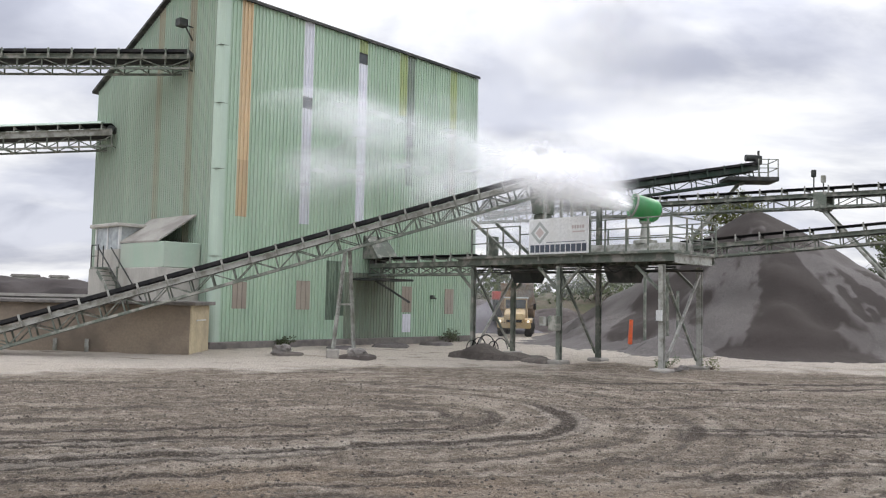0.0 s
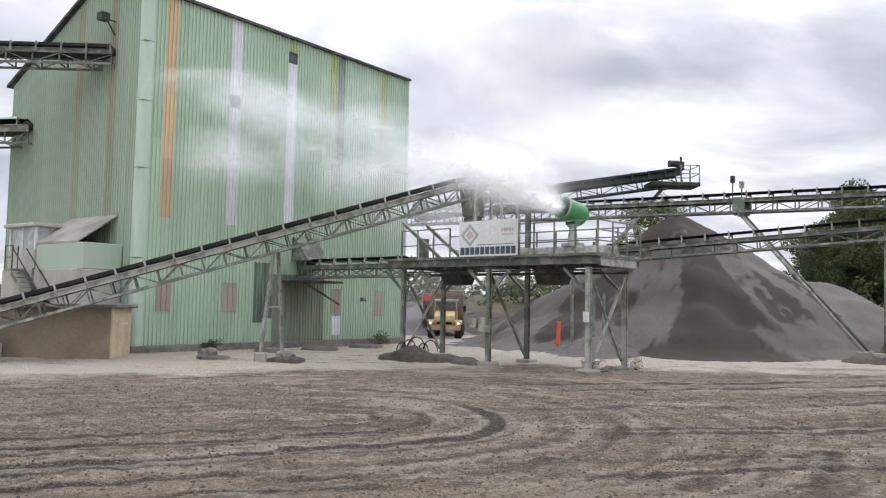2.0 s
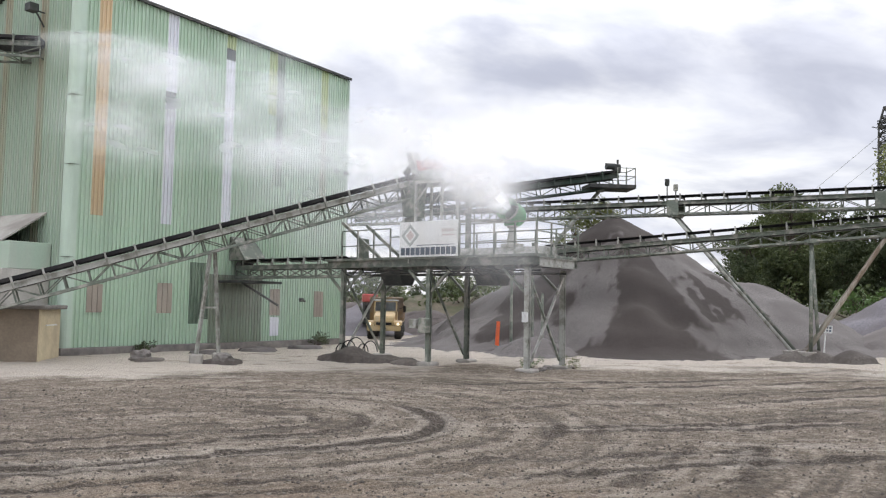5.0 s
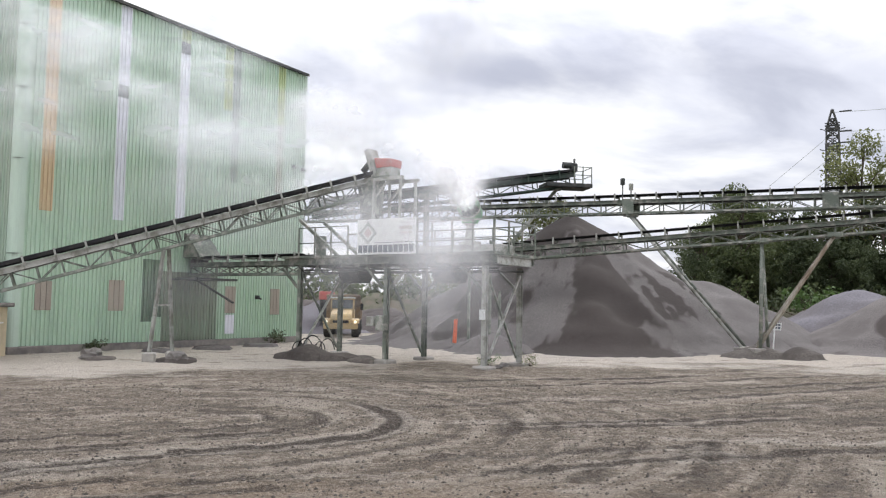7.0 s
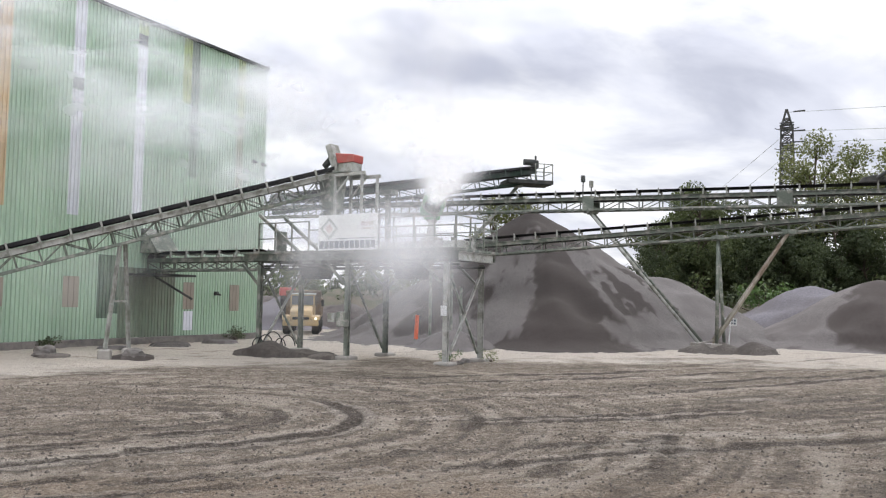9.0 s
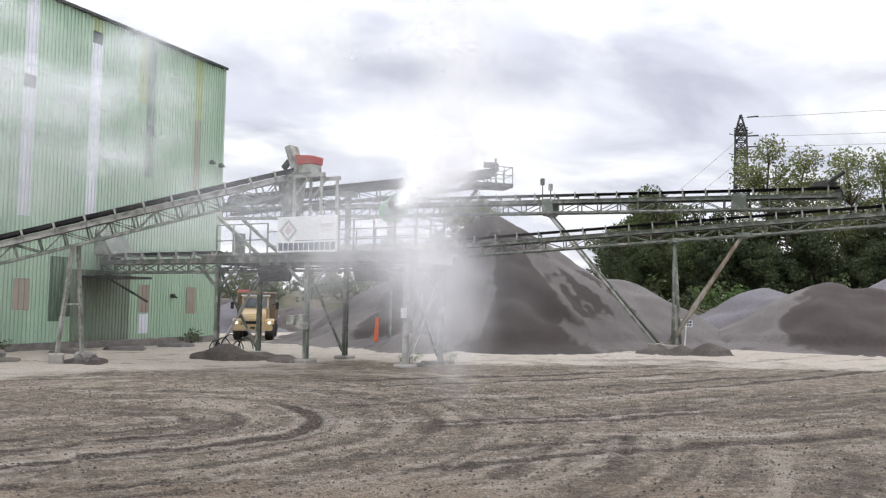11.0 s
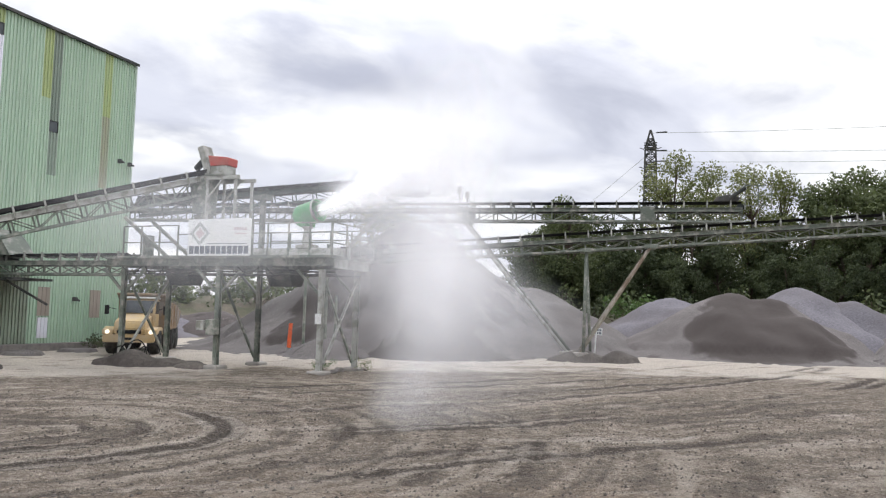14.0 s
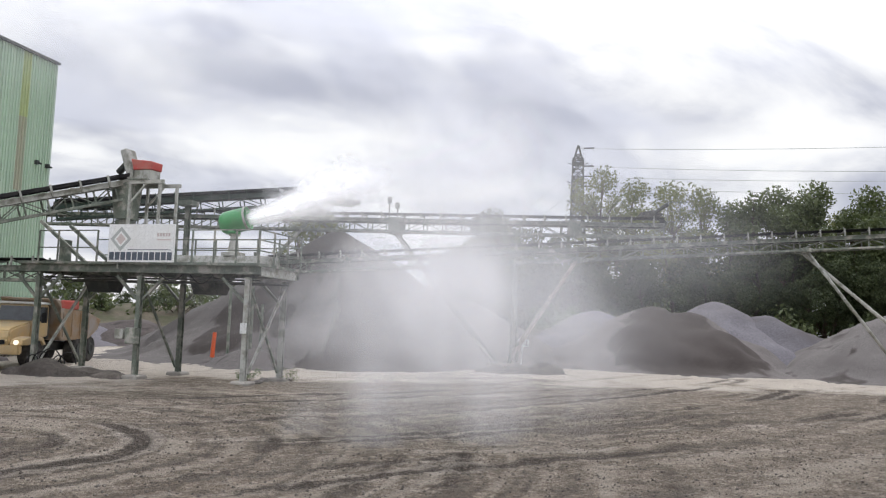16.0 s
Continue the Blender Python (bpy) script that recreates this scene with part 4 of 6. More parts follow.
def build_conveyor_fittings():
    # head walkway of the stacking conveyor
    ob = thing("head_walkway", frame_along(TH_B - Vector((1.9, -0.06, 0.85)), TH_B + Vector((0.9, -0.03, -0.85))), "green steel service walkway with railing at the conveyor head", "walkway")
    bm = bmesh.new()
    box(bm, 0, 2.9, -0.95, 0.7, -0.12, 0.12)
    part("deck", bevel(bm, 0.02, 1), STEEL_DARK, ob)
    for x in (1.75, 2.3, 2.85):
        for y in (-0.92, 0.66):
            bm = bmesh.new()
            bar(bm, (x, y, 0.12), (x, y, 1.15), 0.05, 0.05)
            part("rail_post", bm, STEEL, ob)
    for z in (0.62, 1.12):
        for y in (-0.92, 0.66):
            bm = bmesh.new()
            bar(bm, (1.75, y, z), (2.85, y, z), 0.04, 0.04)
            part("rail", bm, STEEL, ob)
        bm = bmesh.new()
        bar(bm, (2.85, -0.9, z), (2.85, 0.64, z), 0.04, 0.04)
        part("rail", bm, STEEL, ob)
    motor = thing("drive_motor", pose(17.75, 46.25, 10.42), "dark geared drive motor on the conveyor head", "motor")
    bm = bmesh.new()
    tube(bm, (-0.4, 0, 0.42), (0.2, 0, 0.42), 0.2, 14)
    part("motor_body", bm, STEEL_DARK, motor)
    bm = bmesh.new()
    box(bm, 0.1, 0.5, -0.2, 0.2, 0.02, 0.55)
    part("gearbox", bevel(bm, 0.04, 1), STEEL_DARK, motor)
    bm = bmesh.new()
    tube(bm, (0.35, 0, 0.55), (0.35, 0, 0.85), 0.07, 8)
    part("breather", bm, STEEL_DARK, motor)
    # props
    for name, p, q, r, label in (("prop", (17.1, 46.55, 9.4), (11.9, 46.75, 3.2), 0.11, "slanting steel prop under the stacking conveyor"),
                                 ("prop", upper(4.3, -0.75) + Vector((-0.2, -0.2, 0)), (22.3, 35.0, 0.35), 0.09, "long slanting pale grey-green steel prop"),
                                 ("prop", upper(4.3, -0.75) + Vector((0.2, 0.2, 0)), (22.9, 35.6, 0.35), 0.07, "long slanting grey-green steel prop"),
                                 ("prop", lower(2.2, -0.6) + Vector((-0.3, -0.4, 0)), (21.9, 33.2, 0.4), 0.08, "slanting rust-streaked steel prop"),
                                 ("prop", lower(2.2, -0.6) + Vector((0.2, 0.35, 0)), (22.3, 34.0, 0.4), 0.08, "slanting rust-streaked steel prop"),
                                 ("prop", lower(-0.85, -0.6) + Vector((-0.2, -0.3, 0)), lower(-1.0, -5.85) + Vector((-0.15, -0.3, 0)), 0.085, "upright grey-green steel prop"),
                                 ("prop", lower(-0.85, -0.6) + Vector((0.2, 0.3, 0)), lower(-0.6, -5.85) + Vector((0.2, 0.3, 0)), 0.075, "upright grey-green steel prop"),
                                 ("prop", lower(12.9, -0.6) + Vector((-0.2, -0.3, 0)), lower(17.6, -7.2) + Vector((-0.2, -0.3, 0)), 0.075, "slanting pale steel prop"),
                                 ("prop", lower(12.9, -0.6) + Vector((0.2, 0.3, 0)), lower(20.2, -7.3) + Vector((0.2, 0.3, 0)), 0.085, "slanting pale steel prop")):
        ob = thing(name, pose(*q), label, "steel prop", "conveyor props")
        d = Vector(p) - Vector(q)
        bm = bmesh.new()
        tube(bm, (0, 0, 0), d, r, 12)
        part("tube", bm, STEEL_LIGHT if "pale" in label else RUST_STEEL if "rust" in label else STEEL, ob, smooth=True)
        bm = bmesh.new()
        box(bm, -0.3, 0.3, -0.3, 0.3, -0.5, 0.06)
        part("footing", bevel(bm, 0.03, 1), CONCRETE, ob)
        bm = bmesh.new()
        box(bm, -0.22, 0.22, -0.22, 0.22, -0.1, 0.1, Matrix.Translation(d))
        part("head_plate", bm, STEEL, ob)
    # transfer box, instruments and drive of the level conveyor
    for s, w, h in ((4.3, 0.3, 0.75), (13.9, 0.34, 0.72)):
        ob = thing("gusset_box", frame_along(upper(s - w), upper(s + w)), "green steel gusset box on the level conveyor", "steel box")
        for y in (-0.56, 0.53):
            bm = bmesh.new()
            box(bm, 0, 2 * w, y, y + 0.03, -h, 0.05)
            part("plate", bm, STEEL, ob)
    for dx, h in ((0.0, 1.15), (0.45, 0.85)):
        ob = thing("instrument_box", frame_along(upper(4.0 + dx), upper(5 + dx)), "small dark instrument box on a post above the belt", "instrument", "belt instruments")
        bm = bmesh.new()
        bar(bm, (0, -0.5, 0), (0, -0.5, h), 0.05, 0.05)
        part("post", bm, STEEL_DARK, ob)
        bm = bmesh.new()
        box(bm, -0.11, 0.11, -0.6, -0.45, h - 0.36, h)
        part("box", bevel(bm, 0.03, 1), STEEL_DARK if dx == 0 else STEEL_LIGHT, ob)
    ob = thing("tail_drive", frame_along(upper(16.6), upper(18.4)), "grey-green drive housing with railing at the conveyor end", "machine")
    bm = bmesh.new()
    extrude_poly(bm, [(0.4, 0.3), (1.5, 0.3), (1.7, 0.5), (1.2, 0.68), (0.6, 0.55)], -0.45, 0.45)
    part("housing", bevel(bm, 0.04, 1), STEEL_DARK, ob)
    bm = bmesh.new()
    tube(bm, (1.2, -0.62, 0.45), (1.9, -0.62, 0.95), 0.1, 10)
    part("chute_arm", bm, STEEL_DARK, ob)
    for x in (1.9, 2.5, 3.1):
        bm = bmesh.new()
        bar(bm, (x, -0.5, -0.1), (x, -0.5, 1.1), 0.05, 0.05)
        part("rail_post", bm, STEEL, ob)
    for z in (0.1, 0.6, 1.08):
        bm = bmesh.new()
        bar(bm, (1.9, -0.5, z), (3.1, -0.5, z), 0.04, 0.04)
        part("rail", bm, STEEL, ob)
    # trestle under the inclined conveyor, on two concrete pads
    ob = thing("trestle", pose(-3.75, 30.9, 0), "dusty two-legged steel trestle under the inclined conveyor", "trestle")
    for x, y, tx, ty in ((-0.34, -0.5, -0.02, -0.2), (0.34, 0.4, 0.1, 0.2)):
        bm = bmesh.new()
        ibeam(bm, (x, y, 0.3), (tx, ty, 4.05), 0.11, 0.11, 0.012)
        part("leg", bm, STEEL_LIGHT, ob)
        bm = bmesh.new()
        box(bm, x - 0.22, x + 0.22, y - 0.22, y + 0.22, -0.1, 0.32)
        part("pad", bevel(bm, 0.05, 1), CONCRETE, ob)
    bm = bmesh.new()
    bar(bm, (-0.2, -0.37, 2.0), (0.23, 0.31, 2.0), 0.06, 0.07)
    part("tie", bm, STEEL_LIGHT, ob)


build_conveyor_fittings()


# ---- loading platform ----
PX, PY = Vector((0.724, 0.690, 0)), Vector((-0.690, 0.724, 0))
PLAT = Matrix(((PX.x, PY.x, 0, 7.3), (PX.y, PY.y, 0, 26.9), (0, 0, 1, 0), (0, 0, 0, 1)))
DECK = 4.05
TRAY_END = 9.6


def build_platform():
    ob = thing("steel_platform", PLAT, "raised grey-green steel platform on braced legs", "platform")
    bm = bmesh.new()
    box(bm, -0.28, 2.85, -0.5, TRAY_END, DECK - 0.09, DECK)
    part("deck", bm, STEEL, ob, "dusty chequer-plate deck")
    for x in (-0.1, 2.6):
        bm = bmesh.new()
        ibeam(bm, (x, -0.5, 3.82), (x, TRAY_END, 3.82), 0.16, 0.27)
        part("edge_beam", bm, STEEL, ob)
    for y in (-0.45, 2.1, 4.3, 6.5, 8.7):
        bm = bmesh.new()
        ibeam(bm, (0.01, y, 3.78), (2.49, y, 3.78), 0.16, 0.32)
        part("cross_beam", bm, STEEL_LIGHT if y < 0 else STEEL, ob)
    for i, y in enumerate((0.0, 4.3, 8.75)):
        for x in (-0.02, 2.45):
            tall = x > 1 and i == 1
            bm = bmesh.new()
            ibeam(bm, (x, y, 0.12), (x, y, 6.5 if tall else 3.58), 0.17, 0.17)
            part("leg", bm, STEEL if i else STEEL_LIGHT, ob)
            bm = bmesh.new()
            box(bm, x - 0.32, x + 0.32, y - 0.32, y + 0.32, -0.15, 0.12)
            part("footing", bevel(bm, 0.05, 1), CONCRETE, ob)
            for s in (-1, 1):
                if (i == 0 and s < 0) or (i == 2 and s > 0 and x > 1):
                    continue
                bm = bmesh.new()
                bar(bm, (x, y + s * 0.12, 2.75), (x, y + s * 1.0, 3.56), 0.09, 0.09)
                part("knee_brace", bm, STEEL, ob)
        bm = bmesh.new()
        bar(bm, (0.1, y + 0.06, 3.45), (2.35, y + 0.06, 0.3), 0.075, 0.075)
        part("diagonal_brace", bm, STEEL, ob)
        if i != 1:
            bm = bmesh.new()
            bar(bm, (0.15, y - 0.06, 0.35), (2.35, y - 0.06, 3.3), 0.08, 0.08)
            part("diagonal_brace", bm, STEEL_LIGHT, ob)
    bm = bmesh.new()
    bar(bm, (2.45, 4.3, 6.42), (2.45, 4.3, 6.62), 0.6, 0.5)
    part("bracket", bm, STEEL, ob)
    for x, z, r in ((0.35, 3.5, 0.035), (0.5, 3.42, 0.025), (2.2, 3.45, 0.035)):
        bm = bmesh.new()
        tube(bm, (x, -0.3, z), (x, TRAY_END - 0.3, z), r, 8)
        part("pipe", bm, STEEL_DARK, ob)
    for x, y, dz in ((-0.3, 1.2, 0.3), (-0.3, 2.4, 0.22), (-0.3, 6.6, 0.35), (-0.3, 7.7, 0.25)):
        bm = bmesh.new()
        pts = [Vector((x, y + 0.9 * k / 8, 3.62 - dz * math.sin(math.pi * k / 8))) for k in range(9)]
        sweep(bm, pts, 0.018, 6)
        part("cable", bm, BLACK, ob)
    # outlet hoppers under the deck
    for y in (2.3, 6.9):
        bm = bmesh.new()
        pts = [(0.62, 3.6), (1.9, 3.6), (1.55, 3.0), (0.97, 3.0)]
        extrude_poly(bm, pts, y - 0.5, y + 0.5)
        part("outlet_hopper", bm, STEEL_DARK, ob)
    # railings
    def rail(p, q, posts, mids=(0.42, 0.78), h=1.12):
        p, q = Vector(p), Vector(q)
        for k in range(posts):
            a = p.lerp(q, k / (posts - 1))
            bm = bmesh.new()
            bar(bm, a, a + Vector((0, 0, h)), 0.05, 0.05)
            part("rail_post", bm, STEEL, ob)
        for z in (*mids, h):
            bm = bmesh.new()
            bar(bm, p + Vector((0, 0, z)), q + Vector((0, 0, z)), 0.042, 0.042)
            part("rail", bm, STEEL, ob)

    rail((-0.22, -0.45, DECK), (-0.22, 3.0, DECK), 5)
    rail((2.78, -0.45, DECK), (2.78, 4.1, DECK), 6)
    rail((-0.2, -0.46, DECK), (2.76, -0.46, DECK), 4)
    rail((2.78, 4.5, DECK), (2.78, 8.7, DECK), 5, (0.5,))
    rail((-0.22, 6.1, DECK), (-0.22, 8.7, DECK), 4, (0.5,))
    for y in (3.2, 3.55, 3.9):
        bm = bmesh.new()
        bar(bm, (0.35, y, DECK), (0.35, y, DECK + 1.35), 0.06, 0.06)
        part("upright", bm, STEEL, ob)
    # belt trough cover on the deck
    bm = bmesh.new()
    extrude_poly(bm, [(0.75, DECK), (1.95, DECK), (1.8, DECK + 0.34), (0.9, DECK + 0.34)], -0.1, 3.9)
    part("trough_cover", bevel(bm, 0.03, 1), STEEL_LIGHT, ob, "dusty belt trough cover")
    # strut that carries the inclined conveyor
    for x in (0.5, 2.0):
        bm = bmesh.new()
        bar(bm, (x, 7.2, DECK), (x - 0.2, 9.2, 5.6), 0.12, 0.12)
        part("strut", bm, STEEL, ob)
    bm = bmesh.new()
    box(bm, 0.45, 0.75, 8.1, 8.4, DECK, DECK + 0.85)
    part("cabinet", bm, STEEL, ob)
    # switch boxes on a leg
    bm = bmesh.new()
    box(bm, -0.42, -0.13, 4.1, 4.5, 1.2, 1.75)
    part("switch_box", bevel(bm, 0.02, 1), STEEL, ob, "green switch box on a leg")
    bm = bmesh.new()
    box(bm, -0.35, -0.13, 4.65, 5.0, 1.35, 1.7)
    part("switch_box", bevel(bm, 0.02, 1), STEEL_LIGHT, ob)
    bm = bmesh.new()
    box(bm, -0.22, -0.14, -0.1, 0.1, 1.7, 2.05)
    part("plate", bm, WHITE, ob)


build_platform()


def local(x, y, z=0.0):
    return PLAT @ Vector((x, y, z))


conveyor("collecting_conveyor", local(1.3, 16.8, 3.95), local(1.3, TRAY_END - 0.1, 3.95), 0.9, 0.55, "level grey-green collecting conveyor beside the green building", False, 0.2, 0.9)


def build_platform_things():
    # sign
    ob = thing("sign_board", PLAT @ pose(0, -0.28, 0), "white company sign with slate and bleached print", "sign")
    bm = bmesh.new()
    box(bm, -0.36, -0.31, 3.05, 5.8, 4.03, 5.36)
    part("panel", bevel(bm, 0.008, 1), SIGN_WHITE, ob, "weathered white panel")
    for y in (3.4, 5.4):
        bm = bmesh.new()
        box(bm, -0.305, -0.25, y - 0.03, y + 0.03, 3.8, 5.3)
        part("support", bm, STEEL, ob)

    def print_bar(name, y0, y1, z0, z1, mat):
        bm = bmesh.new()
        box(bm, -0.366, -0.362, y0, y1, z0, z1)
        part(name, bm, mat, ob)

    for k in range(11):
        y1 = 5.72 - k * 0.24
        print_bar("print_bar", y1 - 0.2, y1, 4.10, 4.38, SIGN_INK)
    print_bar("print_line", 3.17, 4.95, 4.45, 4.475, SIGN_INK)
    for k in range(5):
        print_bar("print_bar", 3.23 + k * 0.115, 3.31 + k * 0.115, 4.93, 5.05, SIGN_PALE)
    print_bar("print_bar", 3.2, 3.75, 4.79, 4.84, SIGN_PALE)
    cy, cz = 5.27, 4.84
    outer, inner = 0.44, 0.29
    for k in range(4):
        a0, a1 = k * math.pi / 2, (k + 1) * math.pi / 2
        quad = [(cy + r * math.cos(a), cz + r * math.sin(a)) for r, a in ((outer, a0), (outer, a1), (inner, a1), (inner, a0))]
        bm = bmesh.new()
        extrude_poly(bm, quad, -0.366, -0.362, Matrix(((0, 1, 0, 0), (1, 0, 0, 0), (0, 0, 1, 0), (0, 0, 0, 1))))
        part("diamond_side", bm, SIGN_GREY, ob)
    bm = bmesh.new()
    extrude_poly(bm, [(cy - 0.2, cz), (cy, cz + 0.2), (cy + 0.2, cz), (cy, cz - 0.2)], -0.366, -0.362, Matrix(((0, 1, 0, 0), (1, 0, 0, 0), (0, 0, 1, 0), (0, 0, 0, 1))))
    part("diamond_core", bm, SIGN_PALE, ob)

    # feed hopper on its stand
    ob = thing("feed_hopper", PLAT, "grey feed hopper with faded red bin on a steel stand", "hopper")
    for x in (0.75, 1.75):
        for y in (4.35, 5.65):
            bm = bmesh.new()
            bar(bm, (x, y, DECK), (x, y, 6.75), 0.09, 0.09)
            part("stand_leg", bm, STEEL_LIGHT, ob)
        bm = bmesh.new()
        bar(bm, (x, 4.2, 6.82), (x, 5.8, 6.82), 0.1, 0.12)
        part("stand_beam", bm, STEEL_LIGHT, ob)
        bm = bmesh.new()
        bar(bm, (x, 5.6, 6.15), (x, 4.95, 6.76), 0.06, 0.06)
        part("stand_brace", bm, STEEL_LIGHT, ob)
    bm = bmesh.new()
    box(bm, 0.65, 1.85, 4.95, 5.75, 6.89, 6.93)
    part("stand_top", bm, STEEL, ob)
    bm = bmesh.new()
    box(bm, 0.95, 1.55, 4.98, 5.7, 6.93, 7.28)
    part("bin_base", bevel(bm, 0.02, 1), STEEL_LIGHT, ob)
    bm = bmesh.new()
    extrude_poly(bm, [(4.95, 7.28), (5.72, 7.28), (5.85, 7.66), (4.92, 7.56)], 0.92, 1.58, Matrix(((0, 1, 0, 0), (1, 0, 0, 0), (0, 0, 1, 0), (0, 0, 0, 1))))
    part("red_bin", bevel(bm, 0.02, 1), RED, ob, "faded red bin")
    bm = bmesh.new()
    extrude_poly(bm, [(5.66, 6.95), (5.98, 6.95), (6.42, 7.98), (6.14, 8.06)], 0.95, 1.5, Matrix(((0, 1, 0, 0), (1, 0, 0, 0), (0, 0, 1, 0), (0, 0, 0, 1))))
    part("tilted_hood", bevel(bm, 0.03, 1), STEEL_LIGHT, ob)
    bm = bmesh.new()
    tube(bm, (1.2, 6.3, 7.5), (1.2, 6.6, 7.25), 0.13, 10)
    part("motor", bm, STEEL_DARK, ob)
    bm = bmesh.new()
    extrude_poly(bm, [(5.75, 6.9), (6.6, 6.7), (6.4, 5.6), (5.9, 5.6)], 0.85, 1.6, Matrix(((0, 1, 0, 0), (1, 0, 0, 0), (0, 0, 1, 0), (0, 0, 0, 1))))
    part("chute", bevel(bm, 0.02, 1), STEEL, ob)
    bm = bmesh.new()
    box(bm, 0.95, 1.55, 5.95, 6.4, DECK, 5.58)
    part("downspout", bm, STEEL, ob)
    for piece in ob.children:
        piece.data.transform(Matrix.Translation((0, 0, DECK)) @ Matrix.Diagonal((1, 1, 1.095, 1)) @ Matrix.Translation((0, 0, -DECK)))

    # tail station of the collecting conveyor at the wall
    ob = thing("tail_station", PLAT, "dark chute box and small landing on the green wall", "chute")
    bm = bmesh.new()
    extrude_poly(bm, [(15.9, 4.2), (17.6, 4.2), (17.6, 5.3), (17.0, 5.35), (16.4, 4.8)], 0.7, 2.0, Matrix(((0, 1, 0, 0), (1, 0, 0, 0), (0, 0, 1, 0), (0, 0, 0, 1))))
    part("chute_box", bm, STEEL, ob)
    bm = bmesh.new()
    box(bm, -0.1, 2.2, 15.0, 18.6, 3.12, 3.22)
    part("landing", bm, STEEL_DARK, ob)
    for y in (15.2, 18.2):
        bm = bmesh.new()
        bar(bm, (0.0, y, 3.1), (1.9, y - 0.3, 2.1), 0.08, 0.08)
        part("bracket", bm, STEEL_DARK, ob)
    for y in (17.6, 18.5):
        bm = bmesh.new()
        bar(bm, (-0.05, y, 3.22), (-0.05, y, 4.3), 0.05, 0.05)
        part("rail_post", bm, STEEL, ob)
    for z in (3.75, 4.28):
        bm = bmesh.new()
        bar(bm, (-0.05, 17.6, z), (-0.05, 18.5, z), 0.04, 0.04)
        part("rail", bm, STEEL, ob)


build_platform_things()
PIVOT = local(1.25, 1.45, 0)


def build_cannon():
    base = thing("cannon_pedestal", pose(PIVOT.x, PIVOT.y, DECK + 0.34), "dusty grey pedestal of the mist cannon", "pedestal")
    bm = bmesh.new()
    lathe(bm, [(0, 0), (0, 0.42), (0.12, 0.42), (0.16, 0.2), (0.71, 0.13), (0.75, 0.2), (0.81, 0.2), (0.81, 0)], 20, "Z")
    part("column", bm, STEEL_LIGHT, base)
    ob = thing("mist_cannon", pose(PIVOT.x, PIVOT.y, DECK + 1.2), "bright green drum-shaped mist cannon spraying water", "mist cannon")
    tilt = Matrix.Translation((0, 0, 0.45)) @ Matrix.Rotation(radians(-14), 4, "Y")
    bm = bmesh.new()
    prof = [(-0.58, 0.0), (-0.58, 0.22), (-0.55, 0.34), (-0.45, 0.43), (-0.30, 0.47), (0.45, 0.47), (0.47, 0.49), (0.57, 0.49), (0.57, 0.455), (0.30, 0.42), (0.0, 0.36)]
    lathe(bm, prof, 36)
    bm.transform(tilt)
    part("drum", bm, CANNON_GREEN, ob, "bright green drum", smooth=True)
    bm = bmesh.new()
    lathe(bm, [(0.5, 0.492), (0.575, 0.492), (0.58, 0.46), (0.572, 0.458), (0.572, 0.458)], 36)
    bm.transform(tilt)
    part("rim_ring", bm, STEEL_LIGHT, ob, "pale metal rim")
    bm = bmesh.new()
    lathe(bm, [(0.02, 0.0), (0.02, 0.35), (0.05, 0.35), (0.16, 0.12), (0.2, 0.0)], 24)
    bm.transform(tilt)
    part("fan_hub", bm, STEEL_DARK, ob)
    bm = bmesh.new()
    for i in range(20):
        a = 2 * math.pi * i / 20
        tube(bm, (0.44, 0.42 * math.cos(a), 0.42 * math.sin(a)), (0.55, 0.39 * math.cos(a), 0.39 * math.sin(a)), 0.013, 6)
    bm.transform(tilt)
    part("nozzle_ring", bm, STEEL_LIGHT, ob, "ring of small steel nozzles")
    for s in (-1, 1):
        bm = bmesh.new()
        box(bm, -0.12, 0.12, s * 0.3 - 0.025, s * 0.3 + 0.025, -0.04, 0.14)
        part("fork_arm", bevel(bm, 0.01, 1), CANNON_GREEN, ob)
    bm = bmesh.new()
    box(bm, -0.15, 0.15, -0.27, 0.27, -0.06, 0.0)
    part("fork_base", bm, CANNON_GREEN, ob)
    for piece in ob.children:
        piece.data.transform(Matrix.Scale(0.9, 4))
    return ob


cannon = build_cannon()


